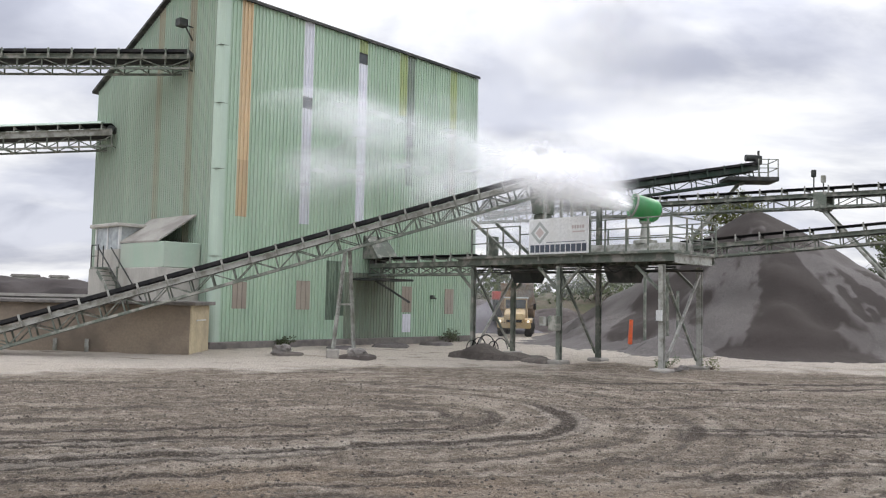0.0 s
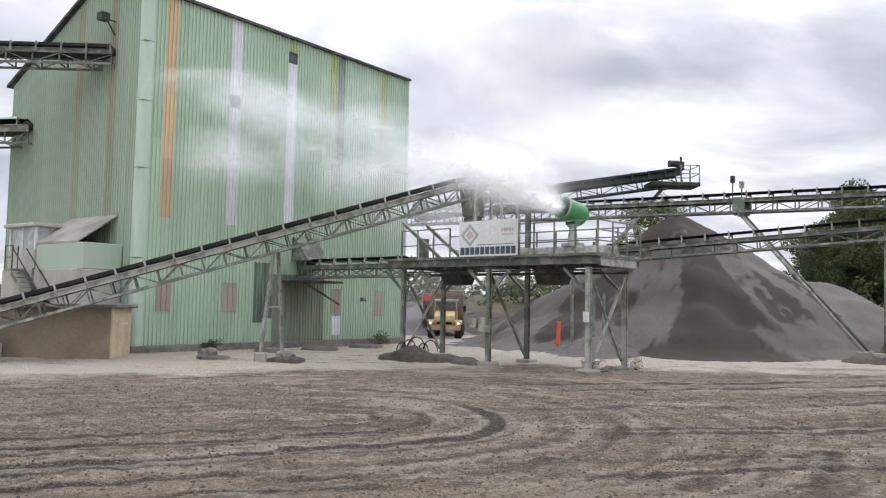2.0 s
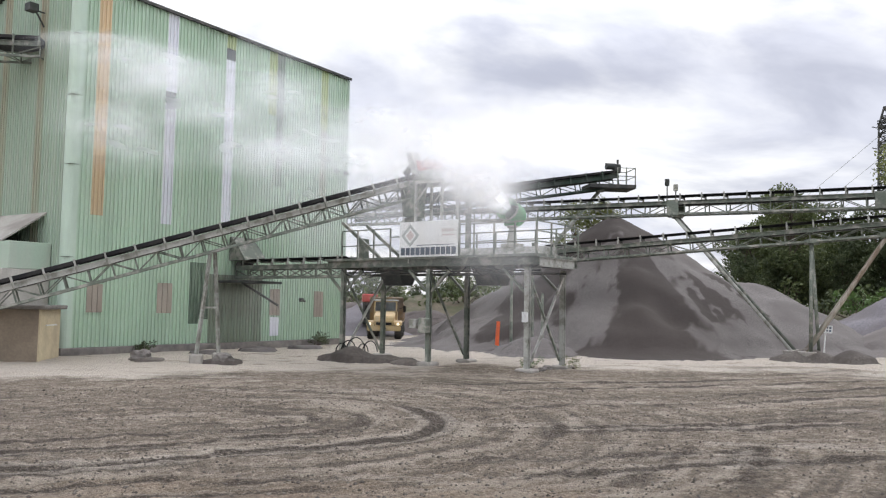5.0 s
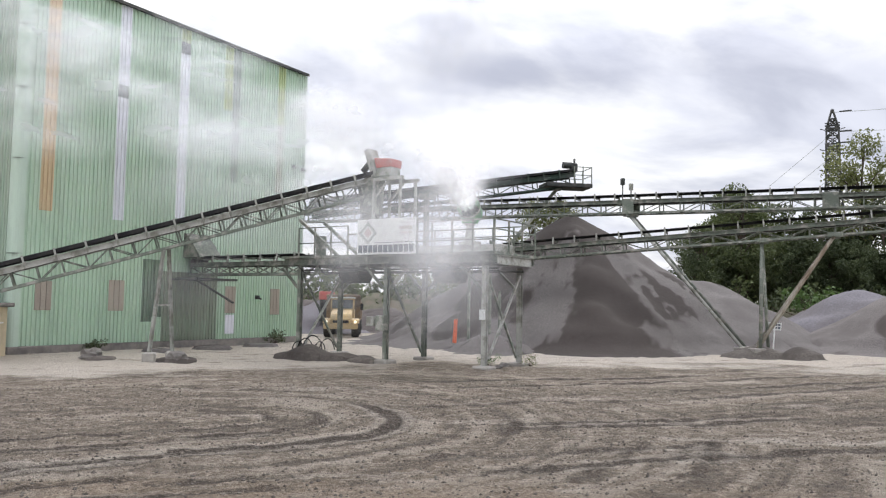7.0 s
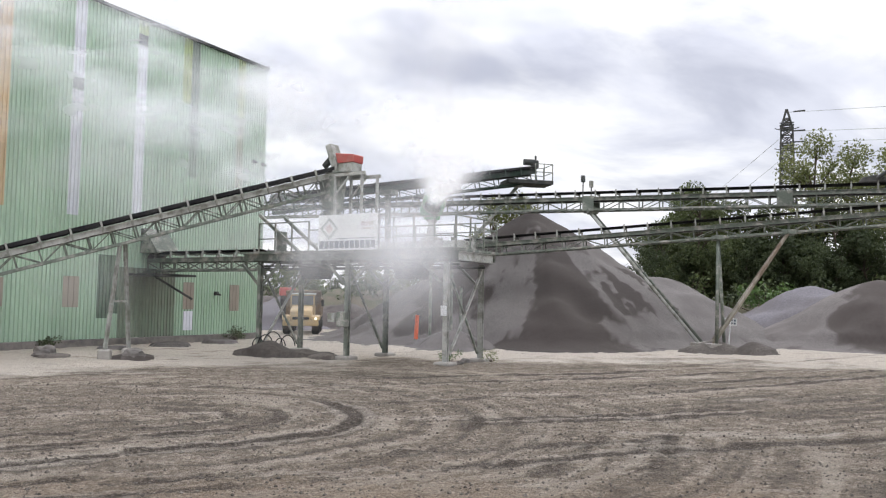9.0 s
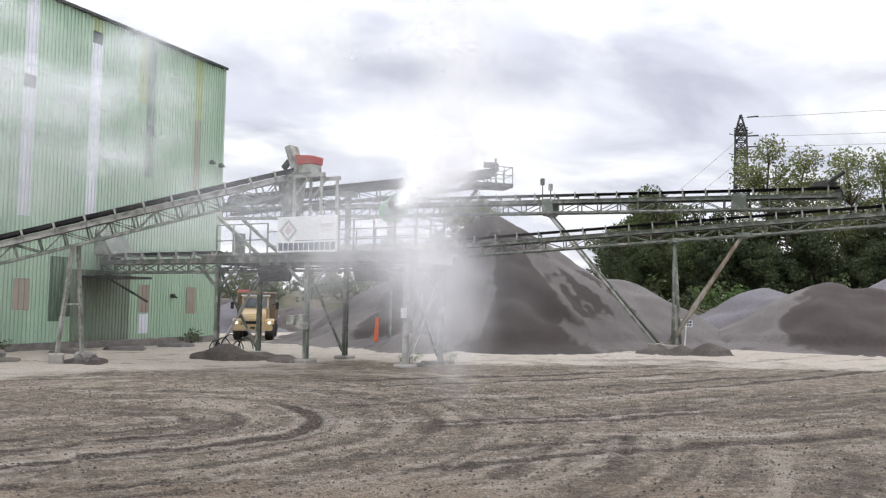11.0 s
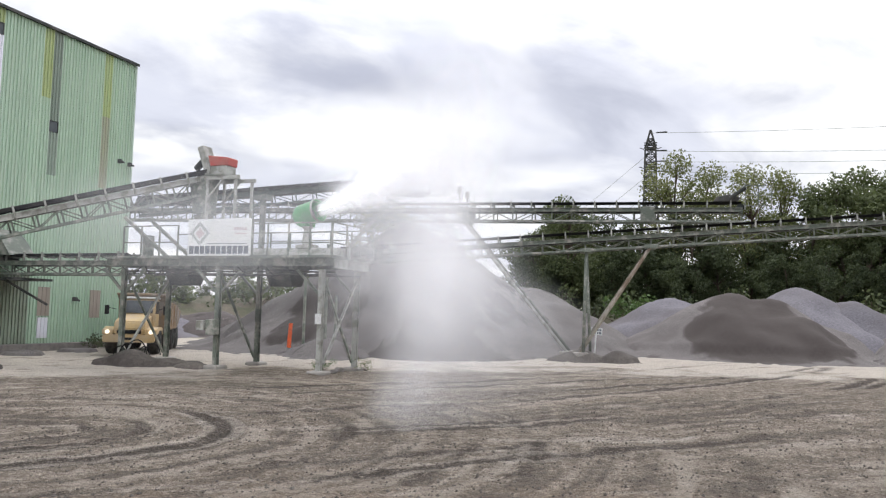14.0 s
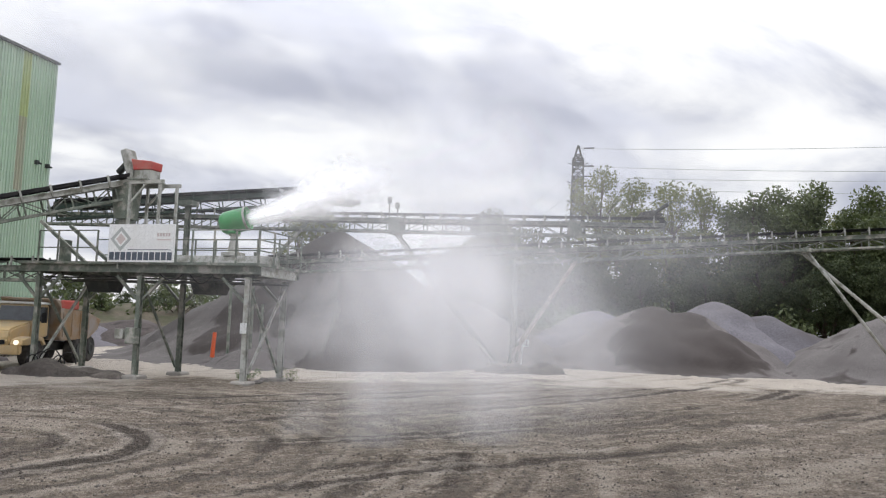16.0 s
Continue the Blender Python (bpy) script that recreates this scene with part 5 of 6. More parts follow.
# ---- heaps ----
def heap(name, mat, label, cones, seed, res=0.35, rough=0.16, kind="", slides=(), cap=1.8, spots=()):
    """A tipped heap of loose stone: the highest of several cones (x, y, height, slope, top radius), with gullies and an uneven toe."""
    xs = [c[0] for c in cones]
    ys = [c[1] for c in cones]
    reach = max(c[2] / c[3] for c in cones) + 2.5
    x0, x1, y0, y1 = min(xs) - reach, max(xs) + reach, min(ys) - reach, max(ys) + reach
    gx, gy = np.meshgrid(np.arange(x0, x1, res), np.arange(y0, y1, res), indexing="ij")
    z, fresh = np.full(gx.shape, -9.0), np.zeros(gx.shape)
    for i, (cx, cy, h, slope, flat) in enumerate(cones):
        ang = np.arctan2(gy - cy, gx - cx)
        r = np.hypot(gx - cx, gy - cy)
        r = r * (1 + 0.10 * lattice(ang * 1.6 + 9, ang * 0 + seed + i, seed) + 0.03 * lattice(ang * 6 + 30, r * 0.15, seed + 3))
        cone = h - slope * (np.sqrt(r * r + flat * flat) - flat * 0.35)
        toe = min(0.7, 0.3 * h)
        cone = np.where(cone < toe, toe * np.exp((cone - toe) / toe) - 0.14, cone)
        slide = 0.45 * lattice(ang * 4.5, r * 0.22, seed + 8) + 0.3 * lattice(gx * 0.45, gy * 0.45, seed + 9) + 0.25 * lattice(gx * 1.5, gy * 1.5, seed + 10) + 0.22 * lattice(ang * 17, r * 0.4, seed + 12) + 0.2 * lattice(gx * 3.7, gy * 3.7, seed + 13)
        slide += -0.06 if slides or spots else 0.2
        if slides and i == 0:
            wet = np.exp(-(r * (1 + 0.3 * lattice(ang * 5, r * 0, seed + 18)) / cap) ** 4)
            for toward, width, begin, end in slides:
                off = (ang - radians(toward) + math.pi) % (2 * math.pi) - math.pi + 0.13 * lattice(r * 0.5, ang * 5, seed + 11) + 0.05 * lattice(gx * 1.3, gy * 1.3, seed + 14) + 0.08 * lattice(ang * 24, r * 0.3, seed + 15) + 0.05 * lattice(gx * 4.1, gy * 4.1, seed + 19)
                wet = np.maximum(wet, np.exp(-(off / radians(width)) ** 4) / (1 + np.exp((begin - r) * 3)) / (1 + np.exp((r - end) * 3)))
            slide = 0.5 * slide + 0.08 + 0.9 * wet
        for sx, sy, sr in spots:
            off = np.hypot(gx - sx, gy - sy) + 0.5 * lattice(gx * 0.9, gy * 0.9, seed + 16) + 0.3 * lattice(gx * 2.6, gy * 2.6, seed + 17)
            slide = np.maximum(slide, 1.1 * np.exp(-(np.maximum(off, 0) / sr) ** 4) + 0.25 * slide)
        fresh = np.where(cone > z, slide, fresh)
        z = np.maximum(z, cone)
    z += rough * lattice(gx * 0.7, gy * 0.7, seed + 1) * np.clip(z, 0, 1.5) + 0.05 * lattice(gx * 2.3, gy * 2.3, seed + 2)
    ok = z > -0.08
    n = gx.shape[1]
    verts = np.stack([gx, gy, np.where(ok, z, -0.25)], -1).reshape(-1, 3)
    i, j = np.meshgrid(np.arange(gx.shape[0] - 1), np.arange(n - 1), indexing="ij")
    keep = ok[:-1, :-1] | ok[1:, :-1] | ok[:-1, 1:] | ok[1:, 1:]
    faces = np.stack([i * n + j, (i + 1) * n + j, (i + 1) * n + j + 1, i * n + j + 1], -1)[keep]
    used, inv = np.unique(faces, return_inverse=True)
    me = bpy.data.meshes.new(name)
    me.from_pydata(verts[used].tolist(), [], inv.reshape(-1, 4).tolist())
    me.polygons.foreach_set("use_smooth", [True] * len(me.polygons))
    me.attributes.new("fresh", "FLOAT", "POINT").data.foreach_set("value", fresh.reshape(-1)[used].astype(np.float32))
    me.materials.append(mat)
    return tagged(new(name, me), label, "gravel heap" if "gravel" in name else "mound", "", kind)


def polar(az, r):
    return r * math.sin(radians(az)), r * math.cos(radians(az))


heap("gravel_heap", GRAVEL, "large conical pile of grey crushed gravel with dark damp patches", [(18.2, 46.6, 8.05, 0.70, 0.55), (21.5, 46.2, 5.6, 0.6, 1.0), (25.3, 45.0, 4.5, 0.52, 1.3), (13.2, 44.0, 3.3, 0.48, 1.2)], 21, 0.3, cap=3.4, slides=((-102, 17, 0, 13), (-52, 6, 5.5, 10.5), (-74, 6, 6, 9.5), (-152, 15, 1, 12.5)), spots=((10.6, 41.6, 1.9), (11.9, 43.0, 1.8), (9.6, 40.4, 1.2)))
heap("gravel_heap", GRAVEL_MID, "grey gravel heap with a dark damp flank at the yard edge", [(*polar(45.4, 52), 4.15, 0.64, 1.8), (*polar(43.2, 51.8), 4.2, 0.62, 1.4), (*polar(39.8, 50), 2.0, 0.5, 1.2)], 22, 0.25, spots=[(*polar(a, r), k) for a, r, k in ((45.2, 46.6, 3.3), (43.3, 47.6, 2.4), (47.1, 47.7, 2.8), (44.6, 50.0, 2.6), (48.7, 48.2, 1.7))])
heap("gravel_heap", GRAVEL_BLUE, "pale blue-grey gravel heap below the wood", [(*polar(39.6, 57), 4.0, 0.55, 1.5), (*polar(47.3, 58), 4.75, 0.6, 1.0)], 23, 0.4)
heap("gravel_heap", GRAVEL_BLUE, "pale grey gravel heap behind the dark heap", [(*polar(50.3, 58), 4.0, 0.6, 1.2), (*polar(53, 59), 2.8, 0.55, 1.2)], 24, 0.4)
heap("gravel_heap", GRAVEL, "sandy grey gravel heap at the yard end", [(*polar(58.5, 54), 4.2, 0.55, 1.5)], 25, 0.4)
heap("gravel_mound", GRAVEL_SPILL, "small dark spill mound round the conveyor props", [(22.3, 33.6, 0.75, 0.5, 0.4), (23.5, 32.4, 0.7, 0.55, 0.4), (21.2, 33.6, 0.4, 0.4, 0.3)], 26, 0.15, 0.1)
heap("gravel_mound", GRAVEL_SPILL, "dark spill mound under the platform legs", [(1.7, 32.4, 0.55, 0.4, 0.5), (2.7, 31.9, 0.42, 0.36, 0.5), (0.9, 32.7, 0.25, 0.3, 0.3), (3.5, 31.5, 0.2, 0.25, 0.3)], 27, 0.08, 0.5)
heap("gravel_mound", GRAVEL_SPILL, "low flat spill of dark gravel", [(3.6, 30.6, 0.26, 0.3, 0.2)], 28, 0.12, 0.1)
for k_, (x_, y_, h_, slope_) in enumerate(((-5.9, 31.3, 0.16, 0.2), (-3.2, 30.6, 0.2, 0.22))):
    heap("gravel_mound", GRAVEL_SPILL, "low dark brown spill of gravel beside the trestle pads", [(x_, y_, h_, slope_, 0.3)], 29 + 20 * k_, 0.1, 0.3)
for k_, (x_, y_, h_) in enumerate(((-2.4, 38.6, 0.24), (-0.2, 41.4, 0.22), (-4.6, 36.2, 0.18))):
    heap("gravel_mound", GRAVEL, "low gravel spill at the foot of the building", [(x_, y_, h_, 0.2, 0.4)], 30 + 20 * k_, 0.13, 0.3)
heap("gravel_mound", GRAVEL, "small gravel heap behind the platform", [(10.2, 36.4, 1.1, 0.5, 0.6)], 31, 0.2)
heap("gravel_heap", GRAVEL_DARK, "dark gravel heap behind the parked truck", [(*polar(7.5, 66), 2.6, 0.5, 2.0), (*polar(3.0, 70), 3.0, 0.5, 2)], 32, 0.5)
heap("spoil_bank", GRAVEL_DARK, "long dark spoil bank far behind the plant", [(*polar(a, 93), 5.3, 0.4, 6) for a in (-22, -25.5, -29, -33)], 33, 0.9)
heap("earth_bank", EARTH, "brown overgrown earth bank at the wood edge", [(*polar(a, 69), 3.0, 0.35, 3) for a in range(24, 68, 4)], 34, 0.7)
heap("earth_bank", EARTH, "brown overgrown bank behind the plant", [(*polar(a, 88), 4.0, 0.35, 3) for a in (0, 4, 8, 12, 16)], 35, 0.8)


def boulder(x, y, r, seed, label):
    bm = bmesh.new()
    bmesh.ops.create_icosphere(bm, subdivisions=3, radius=1)
    for vert in bm.verts:
        p = vert.co.copy()
        k = 1 + 0.4 * noise.noise(p * 1.5 + Vector((seed, 0, 0))) + 0.22 * noise.noise(p * 3.6) + 0.1 * noise.noise(p * 9)
        vert.co = Vector((p.x * r * 1.25, p.y * r, p.z * r * 0.75)) * k
    ob = new("boulder", mesh_object("boulder", bm, STONE))
    ob.matrix_basis = pose(x, y, r * 0.45)
    tagged(ob, label, "boulder")


boulder(-6.2, 31.3, 0.33, 3, "grey boulder on a low gravel spill")
boulder(-3.15, 30.3, 0.3, 8, "grey boulder beside the trestle pad")
boulder(8.2, 27.6, 0.16, 12, "small grey stone by a platform leg")
boulder(7.9, 27.2, 0.12, 14, "small grey stone by a platform leg")


# ---- dump truck ----
def build_truck():
    """Yellow articulated dump truck; x points ahead, the front axle stands over the origin."""
    ob = thing("dump_truck", pose(4.1, 45.3, 0, 0, 0, -95), "dusty yellow articulated dump truck with lit headlights and brown skip", "dump truck")
    ob.scale = (0.9, 0.9, 0.9)
    swap = Matrix(((1, 0, 0, 0), (0, 1, 0, 0), (0, 0, 1, 0), (0, 0, 0, 1)))
    bm = bmesh.new()
    extrude_poly(bm, [(-0.5, 1.0), (1.35, 0.98), (1.42, 1.25), (1.3, 1.62), (1.0, 1.74), (-0.5, 1.98)], -0.72, 0.72, swap)
    part("hood", bevel(bm, 0.07, 2), TRUCK_YELLOW, ob, "rounded yellow hood")
    bm = bmesh.new()
    box(bm, 1.2, 1.5, -1.2, 1.2, 0.62, 1.0)
    part("bumper", bevel(bm, 0.05, 2), TRUCK_YELLOW, ob)
    bm = bmesh.new()
    box(bm, 1.385, 1.44, -0.55, 0.55, 1.04, 1.22)
    part("grille", bm, BLACK, ob)
    bm = bmesh.new()
    box(bm, 1.49, 1.53, -0.16, 0.16, 0.75, 0.86)
    part("number_plate", bm, BLACK, ob)
    for s in (-1, 1):
        bm = bmesh.new()
        extrude_poly(bm, [(-0.95, 0.98), (-0.62, 1.32), (0.5, 1.36), (1.3, 1.25), (1.36, 1.0), (0.6, 1.0), (0.45, 1.22), (-0.5, 1.2), (-0.75, 0.95)], s * 0.74, s * 1.25, swap)
        part("fender", bevel(bm, 0.03, 1), TRUCK_YELLOW, ob)
        bm = bmesh.new()
        tube(bm, (1.33, s * 1.0, 1.12), (1.4, s * 1.0, 1.12), 0.1, 14)
        part("headlight", bm, LAMP_GLASS, ob, "lit round headlight")
        bm = bmesh.new()
        bar(bm, (-0.5, s * 1.0, 2.2), (-0.2, s * 1.4, 2.3), 0.03, 0.03)
        box(bm, -0.24, -0.16, s * 1.4 - 0.1, s * 1.4 + 0.1, 1.95, 2.4)
        part("mirror", bm, BLACK, ob)
    bm = bmesh.new()
    extrude_poly(bm, [(-0.5, 1.3), (-0.5, 2.0), (-0.72, 2.75), (-1.9, 2.75), (-1.95, 1.3)], -0.85, 0.85, swap)
    cab = part("cab", bevel(bm, 0.05, 2), TRUCK_YELLOW, ob)
    bm = bmesh.new()
    extrude_poly(bm, [(-0.485, 2.03), (-0.70, 2.68), (-0.72, 2.68), (-0.505, 2.03)], -0.74, 0.74, swap)
    part("windscreen", bm, DARK_GLASS, cab, "dark windscreen")
    for s in (-1, 1):
        bm = bmesh.new()
        extrude_poly(bm, [(-0.68, 2.0), (-0.86, 2.64), (-1.75, 2.64), (-1.78, 2.0)], s * 0.852, s * 0.862, swap)
        part("side_window", bm, DARK_GLASS, cab)
    bm = bmesh.new()
    box(bm, -2.0, -0.62, -0.92, 0.92, 2.76, 2.86)
    part("roof", bevel(bm, 0.04, 2), WHITE, cab, "white cab roof")
    bm = bmesh.new()
    box(bm, -7.2, -0.4, -0.42, 0.42, 0.62, 1.0)
    part("chassis", bm, STEEL_DARK, ob)
    bm = bmesh.new()
    tube(bm, (-2.15, 0.7, 1.2), (-2.15, 0.7, 2.9), 0.09, 10)
    part("exhaust", bm, STEEL_DARK, ob)
    # skip, hinged over the rear axle
    hx, hz = -6.3, 1.15
    bm = bmesh.new()
    extrude_poly(bm, [(-2.35, 1.25), (-2.2, 3.0), (-1.6, 3.06), (-1.6, 2.98), (-2.3, 2.6), (-5.4, 2.5), (-7.3, 2.15), (-6.9, 1.6), (-5.8, 1.15), (-2.6, 1.12)], -1.25, 1.25, swap)
    bevel(bm, 0.04, 1).transform(Matrix.Translation((-hx, 0, -hz)))
    skip = placed(part("skip", bm, TRUCK_BODY, ob, "scraped brown dump skip"), pose(hx, 0, hz))
    for x in (-2.6, -3.6, -4.6, -5.6):
        for s in (-1, 1):
            bm = bmesh.new()
            box(bm, x - hx - 0.07, x - hx + 0.07, s * 1.255 - 0.03, s * 1.255 + 0.03, 1.3 - hz, 2.45 - hz)
            part("rib", bm, TRUCK_BODY, skip)
    for x in (0.0, -4.6, -6.1):
        for s in (-1, 1):
            wheel = part("wheel", lathe(bmesh.new(), [(-0.24, 0.0), (-0.24, 0.32), (-0.26, 0.36), (-0.26, 0.58), (-0.18, 0.66), (0.18, 0.66), (0.26, 0.58), (0.26, 0.36), (0.24, 0.32), (0.24, 0.0)], 28, "Y"), TYRE, ob, "dusty black tyre", smooth=False)
            placed(wheel, pose(x, s * 0.98, 0.66))
            bm = bmesh.new()
            lathe(bm, [(s * 0.245, 0.0), (s * 0.245, 0.3), (s * 0.30, 0.3), (s * 0.30, 0.2), (s * 0.26, 0.12), (s * 0.26, 0.0)], 20, "Y")
            part("rim", bm, STEEL_DARK, wheel)
    return ob, skip


truck, truck_skip = build_truck()


# ---- small things of the yard ----
def build_small_things():
    ob = thing("marker_pole", pose(9.0, 38.9, 0, 0, 3, 0), "orange plastic marker pole standing in the gravel", "marker pole")
    bm = bmesh.new()
    tube(bm, (0, 0, 0.1), (0, 0, 1.5), 0.11, 12, 0.09)
    part("tube", bm, SAFETY_ORANGE, ob)
    bm = bmesh.new()
    lathe(bm, [(0, 0), (0, 0.2), (0.1, 0.2), (0.14, 0.12), (0.14, 0)], 14, "Z")
    part("foot", bm, SAFETY_ORANGE, ob)
    ob = thing("sand_sign", pose(24.1, 35.2, 0.25, 0, 4, -32), "small white sign on a post in a gravel mound", "sign")
    bm = bmesh.new()
    tube(bm, (0, 0, 0), (0, 0, 1.25), 0.03, 8)
    part("post", bm, WHITE, ob)
    bm = bmesh.new()
    box(bm, -0.3, 0.3, -0.05, -0.03, 1.0, 1.36)
    part("panel", bm, WHITE, ob)
    for k, (x, w) in enumerate(((-0.24, 0.09), (-0.11, 0.09), (0.04, 0.07), (0.15, 0.1))):
        for z in (1.06, 1.21):
            bm = bmesh.new()
            box(bm, x, x + w, -0.056, -0.052, z, z + 0.1)
            part("print_bar", bm, SIGN_INK, ob)
    for k in range(5):
        ob = thing("water_hose", pose(1.2 + 0.28 * k, 32.7 - 0.1 * k, 0.35), "dark hose loop on the gravel under the platform", "hose", "hoses")
        bm = bmesh.new()
        r = 0.3 + 0.12 * (k % 3)
        pts = [Vector((r * math.cos(a) * 0.7, 0.2 * math.sin(2 * a), r * math.sin(a))) for a in [math.pi * i / 9 for i in range(10)]]
        sweep(bm, pts, 0.022, 6)
        part("hose", bm, BLACK, ob)
    for x, y, h in ((10.9, 37.5, 2.9), (10.0, 36.0, 5.2), (9.3, 37.2, 4.6)):
        ob = thing("steel_post", pose(x, y, 0), "thin grey-green steel post behind the platform", "post", "posts")
        bm = bmesh.new()
        tube(bm, (0, 0, 0), (0, 0, h), 0.07, 10)
        part("tube", bm, STEEL, ob)
        bm = bmesh.new()
        box(bm, -0.15, 0.15, -0.15, 0.15, -0.05, 0.04)
        part("base_plate", bm, STEEL, ob)


build_small_things()


def build_pylon():
    x, y = polar(38.1, 170)
    ob = thing("power_pylon", pose(x, y, 0, 0, 0, -38), "dark lattice power pylon beyond the trees", "pylon")
    levels = [(0, 3.2), (12, 2.4), (20, 1.85), (25, 1.4), (28, 1.25), (31, 1.18), (34, 1.12), (37.2, 1.05), (41.0, 0.08)]
    for sx in (-1, 1):
        for sy in (-1, 1):
            bm = bmesh.new()
            for (z0, r0), (z1, r1) in zip(levels, levels[1:]):
                bar(bm, (sx * r0, sy * r0, z0), (sx * r1, sy * r1, z1), 0.24, 0.24)
            part("leg", bm, STEEL_DARK, ob)
    for (z0, r0), (z1, r1) in zip(levels[:-1], levels[1:]):
        bm = bmesh.new()
        for k in range(2):
            za, zb = z0 + (z1 - z0) * k / 2, z0 + (z1 - z0) * (k + 1) / 2
            ra, rb = r0 + (r1 - r0) * k / 2, r0 + (r1 - r0) * (k + 1) / 2
            for s in (-1, 1):
                for p, q in (((-ra, s * ra, za), (rb, s * rb, zb)), ((ra, s * ra, za), (-rb, s * rb, zb)), ((s * ra, -ra, za), (s * rb, rb, zb)), ((s * ra, ra, za), (s * rb, -rb, zb)), ((-ra, s * ra, za), (ra, s * ra, za))):
                    bar(bm, p, q, 0.17, 0.17)
        part("lattice_panel", bm, STEEL_DARK, ob)
    for z, half in ((37.0, 1.3), (33.0, 1.35), (29.0, 1.45)):
        bm = bmesh.new()
        for dz in (0.0, 0.55, 1.1):
            for s in (-1, 1):
                bar(bm, (-half, s * half * 0.8, z + dz), (half, s * half * 0.8, z + dz), 0.2, 0.2)
        bar(bm, (-half, 0, z), (-half - 0.9, 0, z + 0.3), 0.14, 0.14)
        bar(bm, (half, 0, z), (half + 0.9, 0, z + 0.3), 0.14, 0.14)
        part("cross_arm", bm, STEEL_DARK, ob)
    # conductors hang in shallow curves to either side
    for k, (z, off) in enumerate(((40.4, 0), (36.6, 2.4), (34.4, 1.2), (32.3, 2.4), (28.2, 2.4), (36.4, -2.4), (32.0, -2.4), (28.0, -2.4))):
        wire = thing("power_line", pose(x, y, z, 0, 0, -38), "thin power line sagging from the pylon", "power line", "power lines")
        if k < 5:
            end = Vector((150, -38 + off * 4, -2.5))
        else:
            end = Vector((-46, 60, -26))
        bm = bmesh.new()
        pts = []
        for i in range(17):
            u = i / 16
            p = end * u
            p.z -= 2.2 * (1 - (2 * u - 1) ** 2) * (1.0 if k < 5 else 0.25)
            pts.append(p)
        sweep(bm, pts, 0.045, 4)
        part("conductor", bm, SIGN_GREY, wire)
        bm = bmesh.new()
        tube(bm, end * 0.008, end * 0.022, 0.14, 6)
        part("insulator", bm, STEEL_DARK, wire)


build_pylon()


# ---- trees ----
def leaf_cloud(rng, clumps, per, size):
    """Leaves as small bent quads gathered in clumps (x, y, z, radius)."""
    verts, faces = [], []
    for cx, cy, cz, r in clumps:
        for _ in range(int(per * r * r)):
            d = rng.normal(size=3)
            d /= np.linalg.norm(d) + 1e-6
            p = np.array((cx, cy, cz)) + d * np.array((r, r, r * 0.8)) * rng.uniform(0.35, 1.05) ** 0.7
            a = rng.normal(size=3)
            a /= np.linalg.norm(a)
            b = np.cross(a, rng.normal(size=3))
            b /= np.linalg.norm(b) + 1e-6
            s = size * rng.uniform(0.6, 1.35)
            i = len(verts)
            verts += [tuple(p - a * s), tuple(p + b * s * 0.55), tuple(p + a * s), tuple(p - b * s * 0.55)]
            faces.append((i, i + 1, i + 2, i + 3))
    me = bpy.data.meshes.new("crown")
    me.from_pydata(verts, [], faces)
    return me


def tree(name, seed, height, spread, low, mat, label, per=26, size=0.17, lean=0.0, clump=1.0):
    rng = np.random.RandomState(seed)
    ob = thing(name, pose(0, 0, 0), label, "tree", "trees of the wood")
    bm = bmesh.new()
    trunk_r = height * 0.016
    p, r = Vector((0, 0, 0)), trunk_r
    spine = [p.copy()]
    for k in range(6):
        q = p + Vector((rng.normal() * 0.25 + lean, rng.normal() * 0.25, height * 0.14))
        tube(bm, p, q, r, 8, r * 0.82)
        p, r = q, r * 0.82
        spine.append(p.copy())
    part("trunk", bm, BARK, ob)
    clumps = []
    bm = bmesh.new()
    for k in range(int(15 + spread * 2.5)):
        u = rng.uniform(low, 1.0)
        at = spine[min(6, int(u * 6.2))]
        ang = rng.uniform(0, 2 * math.pi)
        shape = math.sin(math.pi * min(1, (u - low) / (1 - low) * 0.85 + 0.12)) ** 0.7
        reach = spread * shape * rng.uniform(0.45, 1.0)
        tip = Vector((at.x + reach * math.cos(ang), at.y + reach * math.sin(ang), height * (0.12 + 0.84 * u) + rng.normal() * 0.3))
        tube(bm, at, at.lerp(tip, 0.9), trunk_r * 0.35, 5, trunk_r * 0.1)
        clumps.append((tip.x, tip.y, tip.z, clump * rng.uniform(0.7, 1.5)))
        mid = at.lerp(tip, rng.uniform(0.4, 0.75))
        clumps.append((mid.x, mid.y, mid.z + 0.3, clump * rng.uniform(0.5, 1.1)))
    part("branchwork", bm, BARK, ob)
    me = leaf_cloud(rng, clumps, per, size)
    me.materials.append(mat)
    crown = new("crown", me)
    crown.parent = ob
    return ob


